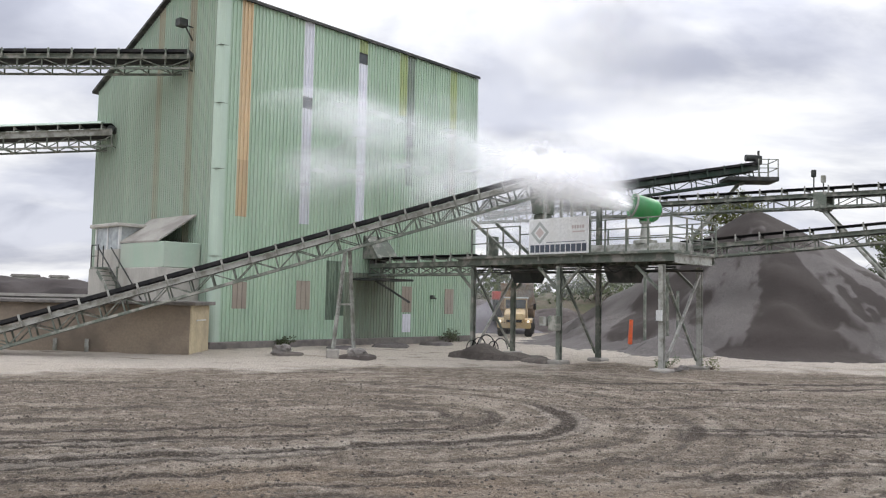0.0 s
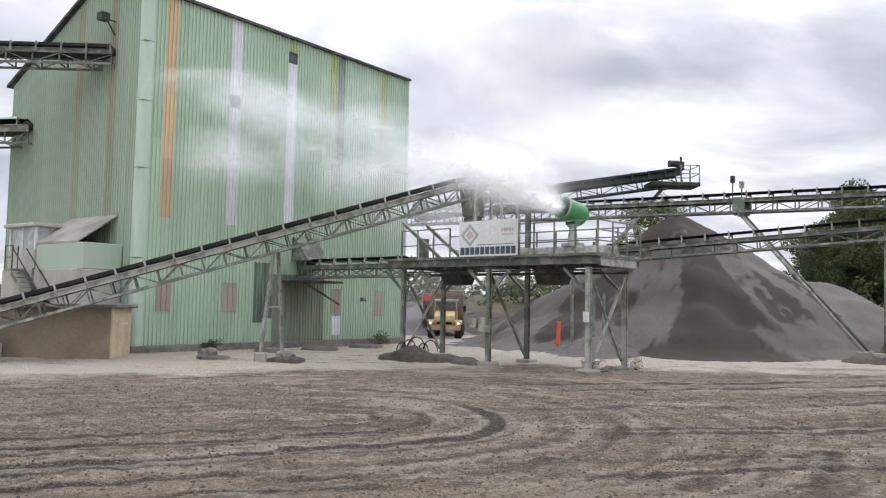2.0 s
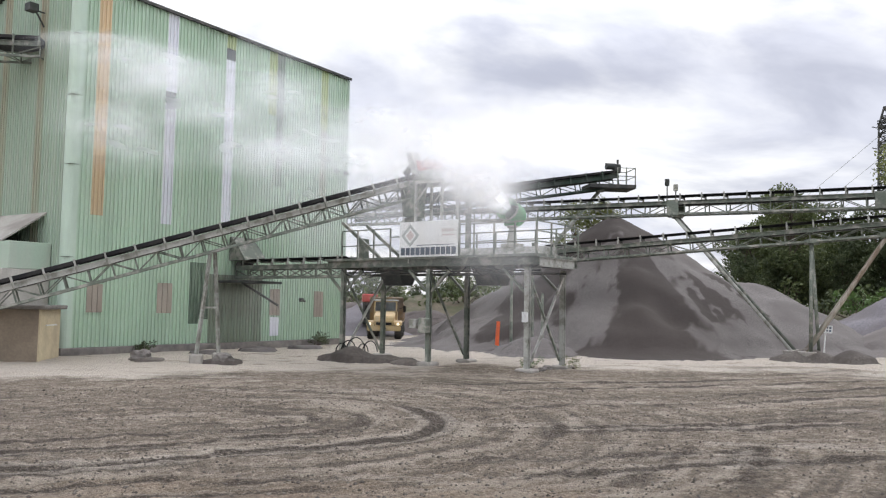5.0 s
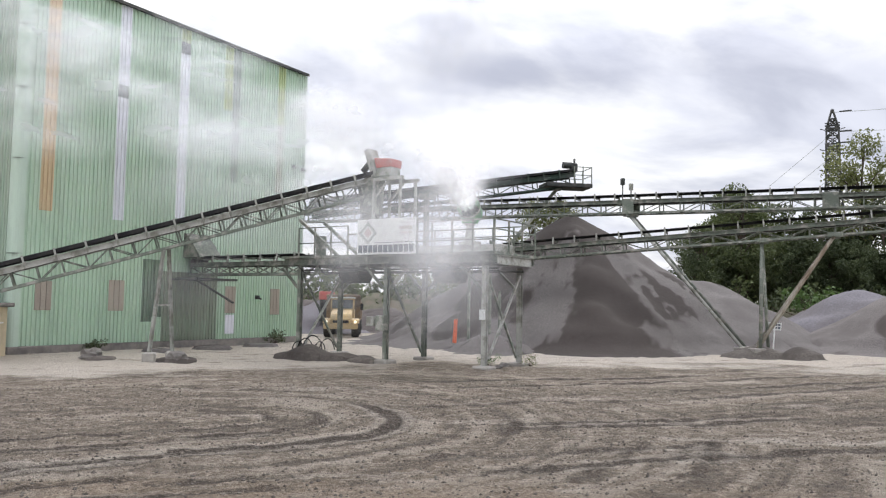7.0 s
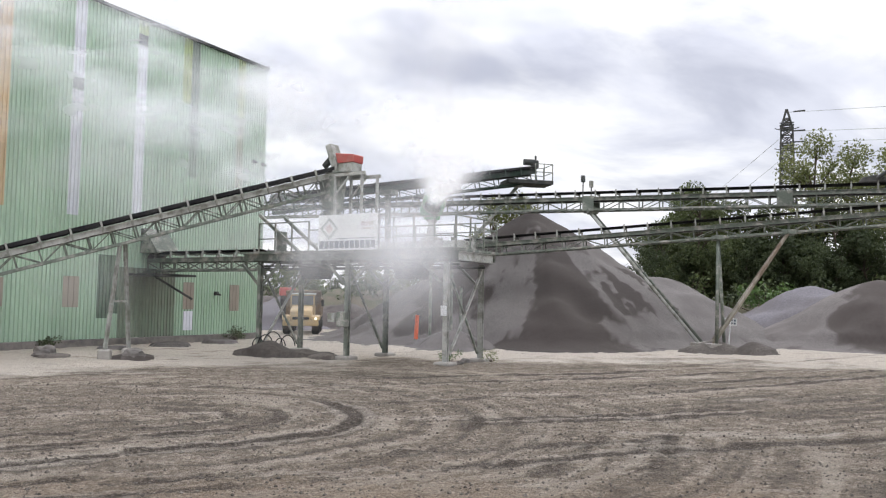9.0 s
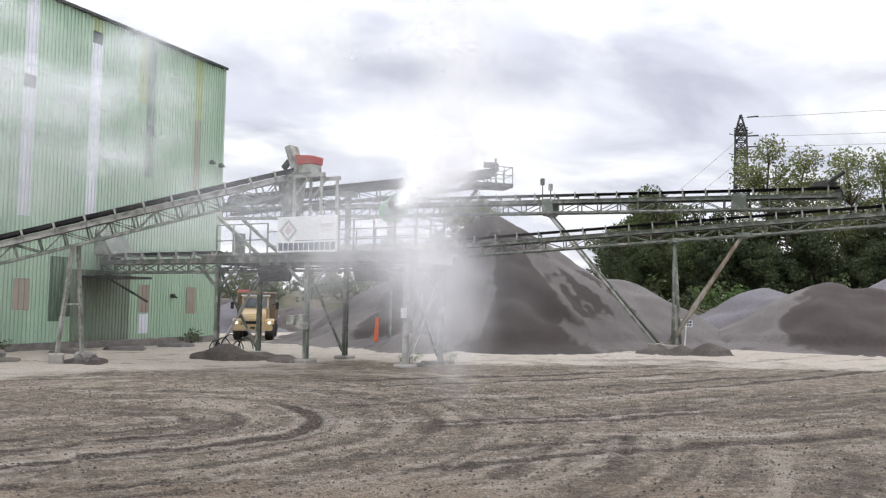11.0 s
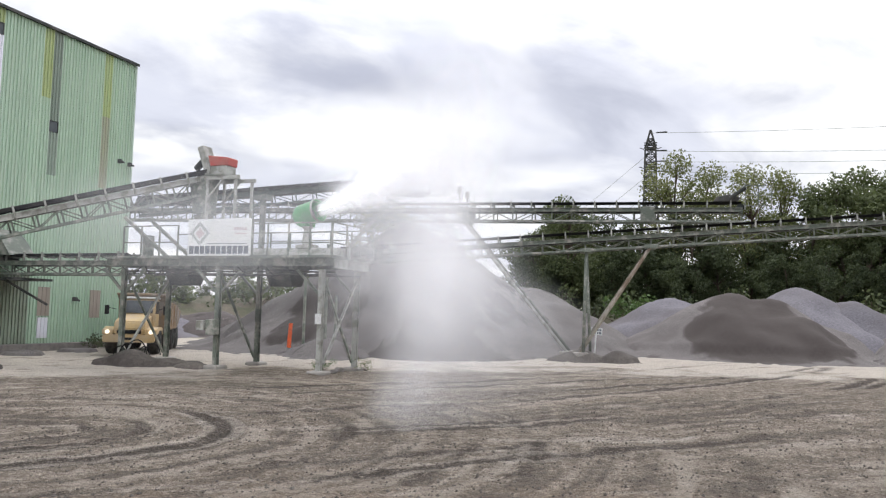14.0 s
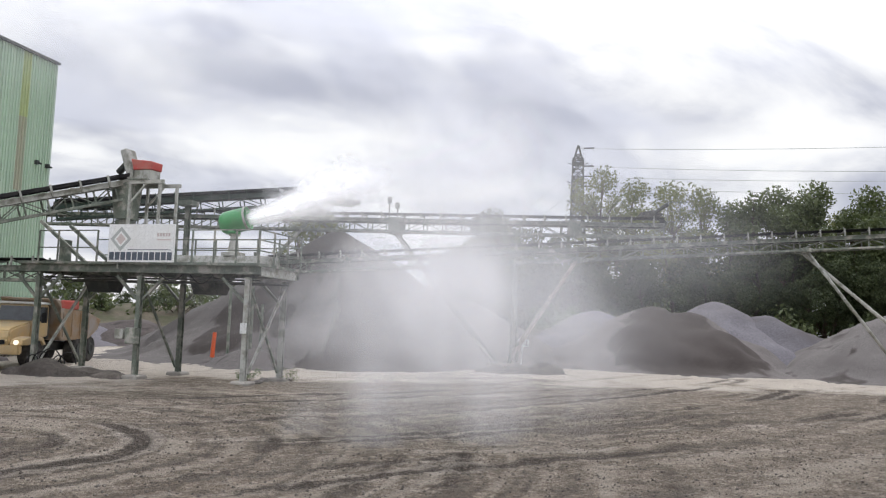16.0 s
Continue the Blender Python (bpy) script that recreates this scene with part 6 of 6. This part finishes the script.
def build_wood():
    kinds = [tree("oak_tree", 1, 12.5, 3.6, 0.12, LEAF, "broad dark green oak at the yard edge", 230, 0.145),
             tree("oak_tree", 2, 11.0, 3.2, 0.08, LEAF_DARK, "dark green shade tree at the wood edge", 230, 0.15),
             tree("poplar_tree", 3, 16.5, 2.9, 0.42, LEAF_PALE, "tall thin-crowned pale green poplar", 120, 0.13, 0.1, 1.05),
             tree("ash_tree", 4, 14.0, 3.0, 0.2, LEAF, "slender green ash tree in the wood", 190, 0.14),
             tree("poplar_tree", 5, 15.5, 2.6, 0.38, LEAF_PALE, "tall airy poplar with yellowing leaves", 120, 0.13, -0.1),
             tree("ash_tree", 6, 13.0, 2.7, 0.15, LEAF, "dark green ash tree in the wood", 190, 0.14)]
    rng = random.Random(5)
    plan = []
    # front row: azimuth, distance, kind
    for az, r, k in ((30.9, 80, 0), (31.8, 82, 3), (32.6, 72, 0), (34.6, 77, 0), (36.6, 75, 1), (38.6, 74, 1), (40.0, 76, 2), (41.6, 74, 1), (42.4, 78, 2), (44.2, 76, 2),
                     (45.6, 75, 1), (46.6, 79, 4), (48.2, 77, 3), (50.0, 76, 5), (51.4, 79, 3), (52.6, 76, 5), (54.0, 78, 3), (55.6, 77, 5), (57.2, 79, 3), (59.0, 78, 0), (61.5, 78, 5), (64.0, 78, 3), (67, 78, 0)):
        plan.append((az, r, k, 1.12 if az > 49 else 0.84 if az < 33.5 else 1.0))
    for i in range(26):
        plan.append((31 + i * 1.4 + rng.uniform(-0.5, 0.5), 88 + rng.uniform(-3, 6), rng.choice((0, 1, 1, 3, 5)), rng.uniform(0.8, 1.0)))
    for i in range(20):
        plan.append((29.4 + i * 1.95 + rng.uniform(-0.5, 0.5), 71.5 + rng.uniform(-1.5, 1.5), 1, rng.uniform(0.45, 0.7)))
    for az, r, k, s in ((18.4, 64, 4, 0.66), (19.6, 66, 4, 0.72), (20.6, 65, 4, 0.7), (19.2, 67, 5, 0.5), (20.3, 68, 3, 0.48), (27.4, 74, 5, 0.45), (24.6, 78, 1, 0.45), (4.5, 92, 5, 0.42), (7.2, 90, 1, 0.4), (9.4, 92, 3, 0.5), (11.3, 90, 1, 0.42), (2.6, 94, 1, 0.35), (14, 92, 5, 0.45), (0.5, 96, 1, 0.4), (6, 84, 1, 0.3), (8.3, 84, 1, 0.28), (3.4, 97, 0, 0.45), (5.6, 98, 3, 0.45), (8.0, 97, 0, 0.42), (10.2, 98, 1, 0.5), (12.4, 97, 0, 0.45), (15.5, 97, 1, 0.5), (1.5, 98, 0, 0.42), (16.8, 90, 1, 0.42)):
        plan.append((az, r, k, s))
    for az, r, k, s in plan:
        x, y = polar(az, r)
        z = 0.6 if s < 0.6 and r > 80 and az < 20 else (2.0 if 60 < r < 73 and az > 26 else 0.0)
        src = kinds[k]
        src.scale = (s, s, s * rng.uniform(0.93, 1.05))
        copy_thing(src, pose(x, y, z, 0, 0, rng.uniform(0, 360)))
        src.scale = (1, 1, 1)
    for i, src in enumerate(kinds):
        x, y = polar(30 + 6.2 * i, 97)
        src.matrix_basis = pose(x, y, 0, 0, 0, 40 * i)


build_wood()


def shrub(name, x, y, z, seed, r, mat, label, per=70, size=0.09):
    rng = np.random.RandomState(seed)
    ob = thing(name, pose(x, y, z), label, "shrub", "shrubs")
    clumps = [(rng.normal() * r * 0.5, rng.normal() * r * 0.5, abs(rng.normal()) * r * 0.5 + r * 0.3, r * rng.uniform(0.35, 0.6)) for _ in range(9)]
    bm = bmesh.new()
    for cx, cy, cz, _ in clumps:
        tube(bm, (0, 0, 0), (cx, cy, cz), 0.03 * r, 5, 0.01 * r)
    part("stemwork", bm, BARK, ob)
    me = leaf_cloud(rng, clumps, per, size)
    me.materials.append(mat)
    c = new("foliage", me)
    c.parent = ob


def build_shrubs():
    x, y = polar(37.4, 62)
    shrub("bush", x, y, 1.6, 50, 2.2, LEAF_BUSH, "fresh green bush on the earth bank", 60, 0.16)
    shrub("weed", 9.35, 28.1, 0, 51, 0.34, LEAF_PALE, "small green weed by a platform leg", 1500, 0.024)
    shrub("weed", 7.9, 28.4, 0, 56, 0.3, LEAF_BUSH, "small green weed by a platform leg", 2600, 0.025)
    shrub("bush", -6.9, 35.9, 0, 52, 0.38, LEAF_DARK, "small dark bush at the foot of the wall", 1100, 0.05)
    shrub("bush", 0.4, 43.7, 0, 53, 0.45, LEAF_DARK, "dark weed bush at the corner of the building", 1000, 0.05)
    for i, az in enumerate((27, 29.5, 31.8, 34.2, 36.2, 40.5, 44, 48, 52, 56, 60)):
        x, y = polar(az, 65 + (i % 3))
        shrub("bush", x, y, 1.6, 60 + i, 1.5 + 0.3 * (i % 3), LEAF_DARK if i % 2 else LEAF, "low dark bush on the earth bank", 34, 0.17)


def build_far_hedge():
    for i in range(24):
        x, y = polar(-2 + i * 0.85, 84 + 2.5 * (i % 3))
        shrub("bush", x, y, 1.6 + 0.4 * (i % 2), 90 + i, 1.3 + 0.35 * (i % 4), LEAF_DARK if i % 3 else LEAF, "dense dark bush on the bank behind the plant", 26, 0.24)


build_shrubs()
build_far_hedge()
x_, y_ = polar(4.0, 60)
ob_ = thing("red_bin", pose(x_, y_, 2.4), "faded red container on the bank behind the truck", "container")
part("shell", bevel(box(bmesh.new(), -0.55, 0.55, -0.5, 0.5, 0, 0.6), 0.06, 1), RED, ob_)
part("skid", box(bmesh.new(), -0.5, 0.5, -0.4, 0.4, -1.6, -0.001), STEEL_DARK, ob_)
heap("gravel_heap", GRAVEL_BLUE, "pale grey heap of washed sand behind the truck", [(*polar(3.2, 64), 2.6, 0.5, 1.0)], 41, 0.4)


for az_, wide_ in ((-27.4, 1.3), (-25.5, 0.9)):
    x_, y_ = polar(az_, 96)
    ob_ = thing("far_shed", pose(x_, y_, 3.1, 0, 0, -az_), "small pale far shed on the spoil bank", "shed")
    part("shed_wall", box(bmesh.new(), -wide_, wide_, -1, 1, -1.6, 0.75), WHITEWASH, ob_)
    part("shed_roof", extrude_poly(bmesh.new(), [(-wide_ - 0.15, 0.76), (wide_ + 0.15, 0.76), (wide_, 1.0), (-wide_, 1.0)], -1.1, 1.1), CONCRETE, ob_)


# ---- mist ----
def mist_material(name, strength, jet, wisp=0.3):
    """White water mist: thin veils whose density fades outwards from the middle of the puff, or along and across the jet."""
    mat = bpy.data.materials.new(name)
    mat.use_nodes = True
    nt = mat.node_tree
    nt.nodes.clear()
    n = nt.nodes.new
    out, mixs, clear = n("ShaderNodeOutputMaterial"), n("ShaderNodeMixShader"), n("ShaderNodeBsdfTransparent")
    both, dif, tra = n("ShaderNodeAddShader"), n("ShaderNodeBsdfDiffuse"), n("ShaderNodeBsdfTranslucent")
    dif.inputs[0].default_value = tra.inputs[0].default_value = (0.58, 0.58, 0.58, 1) if jet else (0.51, 0.51, 0.515, 1)
    nt.links.new(dif.outputs[0], both.inputs[0])
    nt.links.new(tra.outputs[0], both.inputs[1])
    coord, info = n("ShaderNodeTexCoord"), n("ShaderNodeObjectInfo")

    def calc(op, a, b=None):
        m = n("ShaderNodeMath")
        m.operation = op
        for i, val in enumerate((a, b)):
            if val is None:
                continue
            if isinstance(val, (int, float)):
                m.inputs[i].default_value = val
            else:
                nt.links.new(val, m.inputs[i])
        return m.outputs[0]

    tex = n("ShaderNodeTexNoise")
    tex.noise_dimensions = "4D"
    tex.inputs["Scale"].default_value, tex.inputs["Detail"].default_value = (1.1 if jet else 1.3), 3
    nt.links.new(calc("MULTIPLY", info.outputs["Random"], 60.0), tex.inputs["W"])
    if jet:
        sep = n("ShaderNodeSeparateXYZ")
        nt.links.new(coord.outputs["Object"], sep.inputs[0])
        x, y, z = sep.outputs
        rho = calc("SQRT", calc("ADD", calc("MULTIPLY", y, y), calc("MULTIPLY", z, z)))
        wide = calc("ADD", calc("MULTIPLY", x, 0.27), 0.34)
        core = range_node(nt, calc("DIVIDE", rho, wide), 1.0, 0.0)
        along = calc("MULTIPLY", range_node(nt, x, 6.0, 1.2), range_node(nt, x, 0.0, 0.35))
        dens = calc("MULTIPLY", core, along)
        nt.links.new(coord.outputs["Object"], tex.inputs["Vector"])
    else:
        length = n("ShaderNodeVectorMath")
        length.operation = "LENGTH"
        nt.links.new(coord.outputs["Object"], length.inputs[0])
        dens = range_node(nt, length.outputs["Value"], 1.0, 0.0)
        nt.links.new(coord.outputs["Object"], tex.inputs["Vector"])
    tex.inputs["Distortion"].default_value = 0.2 if jet else 0.4
    dens = calc("MULTIPLY", dens, range_node(nt, tex.outputs[0], 0.34, 0.66, 0.55 if jet else wisp, 1.0))
    nt.links.new(calc("MULTIPLY", dens, strength), mixs.inputs[0])
    nt.links.new(clear.outputs[0], mixs.inputs[1])
    nt.links.new(both.outputs[0], mixs.inputs[2])
    nt.links.new(mixs.outputs[0], out.inputs[0])
    return mat


MIST_WALL = mist_material("wispy_haze", 0.30, False, 0.2)
MIST_JET = mist_material("dense_spray", 0.68, True)
MIST_DENSE = mist_material("dense_mist", 0.5, False)
MIST_CURTAIN = mist_material("falling_mist", 0.14, False, 0.4)
MIST_THIN = mist_material("thin_haze", 0.15, False, 0.35)
MIST_HAZE = mist_material("faint_haze", 0.11, False, 0.5)
scene.cycles.transparent_max_bounces = 64


def veil_mesh(seed, mat):
    """One soft bowed veil in a ball of radius 1, leaning back so that the sky lights it."""
    rng = random.Random(seed)
    m = pose(0, 0, 0, 52 + rng.uniform(-10, 10), rng.uniform(-12, 12), rng.uniform(-14, 14))
    verts, faces = [tuple(m @ Vector((0, 0, 0.12)))], []
    for rad, lift in ((0.5, 0.08), (1.0, -0.05)):
        verts += [tuple(m @ Vector((rad * math.cos(2 * math.pi * i / 20), rad * math.sin(2 * math.pi * i / 20), lift))) for i in range(20)]
    for i in range(20):
        k = (i + 1) % 20
        faces += [(0, 1 + i, 1 + k), (1 + i, 21 + i, 21 + k, 1 + k)]
    me = bpy.data.meshes.new("veil")
    me.from_pydata(verts, [], faces)
    me.polygons.foreach_set("use_smooth", [True] * len(faces))
    me.materials.append(mat)
    return me


def build_jet():
    """The spray from the nozzle: veils through its axis and across it, in one rigid plume."""
    ob = thing("spray_plume", pose(0, 0, 0), "dense white plume of water mist leaving the cannon", "mist")
    for k in range(6):
        a = math.pi * (k + 0.3) / 6
        c, s = math.cos(a), math.sin(a)
        verts = []
        for x, w in ((0.0, 0.42), (6.6, 2.2)):
            verts += [(x, -w * c, -w * s), (x, w * c, w * s)]
        me = bpy.data.meshes.new("veil")
        me.from_pydata(verts, [], [(0, 1, 3, 2)])
        me.materials.append(MIST_JET)
        part("veil", me, None, ob)
    for x in (0.8, 1.7, 2.7, 3.8, 5.0):
        w = 0.42 + 0.27 * x
        me = bpy.data.meshes.new("veil")
        me.from_pydata([(x - 0.7 * w * math.sin(2 * math.pi * i / 16), w * math.cos(2 * math.pi * i / 16), w * math.sin(2 * math.pi * i / 16)) for i in range(16)], [], [tuple(range(16))])
        me.materials.append(MIST_JET)
        part("veil", me, None, ob)
    return ob


plume = build_jet()


# ---- what moves ----
def heading(t):
    """Compass heading of the cannon at t seconds, degrees from +x."""
    toward = 24.0 + 8.2 * t
    return 180.0 - 14.0 + toward


def plume_pose(t):
    a = heading(t)
    return pose(PIVOT.x, PIVOT.y, DECK + 1.545, 0, 0, a) @ pose(0, 0, 0, 0, -16, 0) @ pose(0.36, 0, 0)


SECONDS = [float(i) for i in range(17)]


def motions():
    walk(cannon, [(t, pose(PIVOT.x, PIVOT.y, DECK + 1.2, 0, 0, heading(t))) for t in SECONDS])
    walk(plume, [(t, plume_pose(t)) for t in SECONDS])
    rows = ((0, 4.75, 53.0, 8), (9, 4.5, 51.0, 8), (11.3, 3.7, 46.6, 8), (12.5, 3.05, 43.4, 9), (13.5, 2.3, 40.4, 10), (14, 2.0, 39.0, 13), (14.5, 1.7, 37.9, 16), (15, 1.25, 37.0, 20), (16, 0.4, 35.9, 26))
    walk(truck, [(t, pose(x, y, 0, 0, 0, -90 - turn)) for t, x, y, turn in rows])
    # the raised skip comes down
    walk(truck_skip, [(t, pose(-6.3, 0, 1.15, 0, -tilt, 0)) for t, tilt in ((0, 11), (0.7, 10.2), (1.5, 8.6), (2.5, 4), (3.4, 0.4), (4.0, 0), (16, 0))])
    move_mist()


def move_mist():
    rng = random.Random(11)
    wall = [veil_mesh(i, MIST_WALL) for i in range(6)]
    thin = [veil_mesh(i + 9, MIST_THIN) for i in range(6)]
    dense = [veil_mesh(i + 30, MIST_DENSE) for i in range(6)]
    soft = [veil_mesh(i + 20, MIST_CURTAIN) for i in range(6)]
    haze = [veil_mesh(i + 40, MIST_HAZE) for i in range(6)]
    ramp = lambda t, a: max(0.0, t - a)

    def puff(veils, wide, tall, places, label="soft puff of drifting white water mist"):
        ob = thing("mist_puff", pose(*places[0]), label, "mist", "mist puffs")
        for k in range(2):
            v = part("veil", veils[rng.randrange(6)], None, ob)
            v.matrix_basis = pose(rng.uniform(-0.4, 0.4) * wide, rng.uniform(-0.3, 0.3) * wide, rng.uniform(-0.3, 0.3) * tall, 0, 0, rng.uniform(-12, 12))
            v.scale = (wide, wide, tall * rng.uniform(0.9, 1.3))
        walk(ob, [(t, pose(*p, 0, 0, math.degrees(math.atan2(-p[0], p[1])))) for t, p in zip(SECONDS, places)])

    # haze blown along the long wall, between the wall and the inclined conveyor
    for i in range(36):
        s0 = 2.0 + 21.0 * (i + rng.random()) / 36
        off, z = rng.uniform(1.2, 3.4), rng.uniform(7.2, 11.2)
        speed, rise = rng.uniform(0.55, 0.85), rng.uniform(0.0, 0.45)
        places = []
        for t in SECONDS:
            s = s0 - speed * t - 0.7 * ramp(t, 8.6) ** 2
            places.append((CORNER[0] + UX * s + UY * off, CORNER[1] + UY * s - UX * off, z + rise * min(t, 10)))
        puff(wall, rng.uniform(1.9, 3.6), rng.uniform(1.6, 2.8), places, "wispy haze drifting along the green wall")
    for i in range(14):
        s0 = 12.0 + 16.0 * (i + rng.random()) / 14
        off, z, speed = rng.uniform(1.5, 3.2), rng.uniform(2.5, 7.5), rng.uniform(1.0, 1.5)
        places = []
        for t in SECONDS:
            s = s0 - speed * t - 0.5 * ramp(t, 9.5) ** 2
            places.append((CORNER[0] + UX * s + UY * off, CORNER[1] + UY * s - UX * off, z + 0.1 * t))
        puff(haze, rng.uniform(2.6, 4.0), rng.uniform(2.2, 3.0), places, "faint haze drifting along the green wall")
    # puffs that fly in the plume all the time
    for i in range(7):
        start = 0.9 + 3.2 * (i / 6)
        side, high = rng.uniform(-0.3, 0.3), rng.uniform(-0.1, 0.3)
        puff(dense, 0.55 + 0.27 * start, 0.55 + 0.27 * start, [tuple(plume_pose(t) @ Vector((start + 0.05 * t, side, high))) for t in SECONDS])
    # puffs that come loose one after another, hang over the conveyor head and are blown off
    for i in range(14):
        loose = 8.0 * i / 13
        start = 1.4 + 2.4 * rng.random()
        side, high = rng.uniform(-0.4, 0.4), rng.uniform(0.0, 0.5)
        m = plume_pose(loose)
        far = rng.uniform(1.0, 3.0)
        places = []
        for t in SECONDS:
            if t <= loose:
                p = plume_pose(t) @ Vector((start, side, high))
            else:
                age = t - loose
                p = m @ Vector((start, side, high)) + (m.to_3x3() @ Vector((1, 0, 0))) * far * (1 - math.exp(-age / 1.4))
                p += Vector((-0.25, 0.1, 0.22)) * age + Vector((0.45, -0.25, 0.3)) * ramp(t, 8.6) ** 2
            places.append(tuple(p))
        puff(wall, rng.uniform(1.3, 2.2), rng.uniform(1.2, 2.0), places)

    # middle of the falling curtain by second, degrees east of north
    course = [9.0, 9.3, 9.6, 10.0, 10.4, 10.9, 11.5, 12.2, 13.0, 14.4, 16.4, 18.2, 19.5, 20.8, 22.8, 25.6, 29.2]
    # spray thrown high that sinks as a curtain in front of the platform and spreads over the yard
    for i in range(46):
        core = i < 24
        begin = 5.0 + 6.5 * rng.random()
        fall = rng.uniform(1.8, 2.5)
        low = 0.1 + 6.4 * ((i % 24) / 23) ** 1.5 if core else rng.uniform(0.2, 6.0)
        aside, nearer = max(-2.0, min(2.0, rng.gauss(0, 1))), rng.uniform(-1.5, 2.5)
        places = []
        for t, mid in zip(SECONDS, course):
            spread = 0.8 + 2.0 * ramp(t, 13.7) if core else 2.0 + 1.0 * ramp(t, 12.8)
            x, y = polar(mid + aside * spread, 17.2 - 0.35 * ramp(t, 12) + nearer)
            places.append((x, y, max(12.5 - fall * ramp(t, begin), low)))
        if core:
            puff(soft, rng.uniform(0.6, 1.0), rng.uniform(1.4, 2.2), places, "falling curtain of fine white spray")
        else:
            puff(thin, rng.uniform(1.4, 2.4), rng.uniform(1.4, 2.2), places, "thin spreading haze of water mist")
    # fine haze that settles over the yard as the spray comes nearer
    for i in range(16):
        az = 2.0 + 3.0 * i
        r, low = (rng.uniform(24, 26.5), rng.uniform(2.5, 5.5)) if az < 19 else (rng.uniform(19, 24), rng.uniform(0.8, 5.0))
        places = []
        for t in SECONDS:
            x, y = polar(az, r)
            places.append((x, y, low + min(14.0, 4.0 * ramp(11.3, t) + 2.6 * ramp(t, 13.6) if az < 19 else 8.0 * ramp(16.2, t))))
        puff(haze, rng.uniform(3.4, 4.6), rng.uniform(2.4, 3.2), places, "faint haze of settling water mist")
    # thin veil that sinks in front of the platform, then joins the curtain
    for i in range(15):
        fall, low = rng.uniform(0.9, 1.3), rng.uniform(1.6, 5.0)
        begin = low + fall * rng.uniform(6.0, 8.0)
        az, r = rng.uniform(3.0, 14.0), rng.uniform(21, 25)
        places = []
        for t in SECONDS:
            x, y = polar(az + 2.6 * ramp(t, 9.4), r)
            places.append((x, y, max(begin - fall * t, low)))
        puff(thin, rng.uniform(1.1, 1.9), rng.uniform(1.8, 2.8), places)


motions()
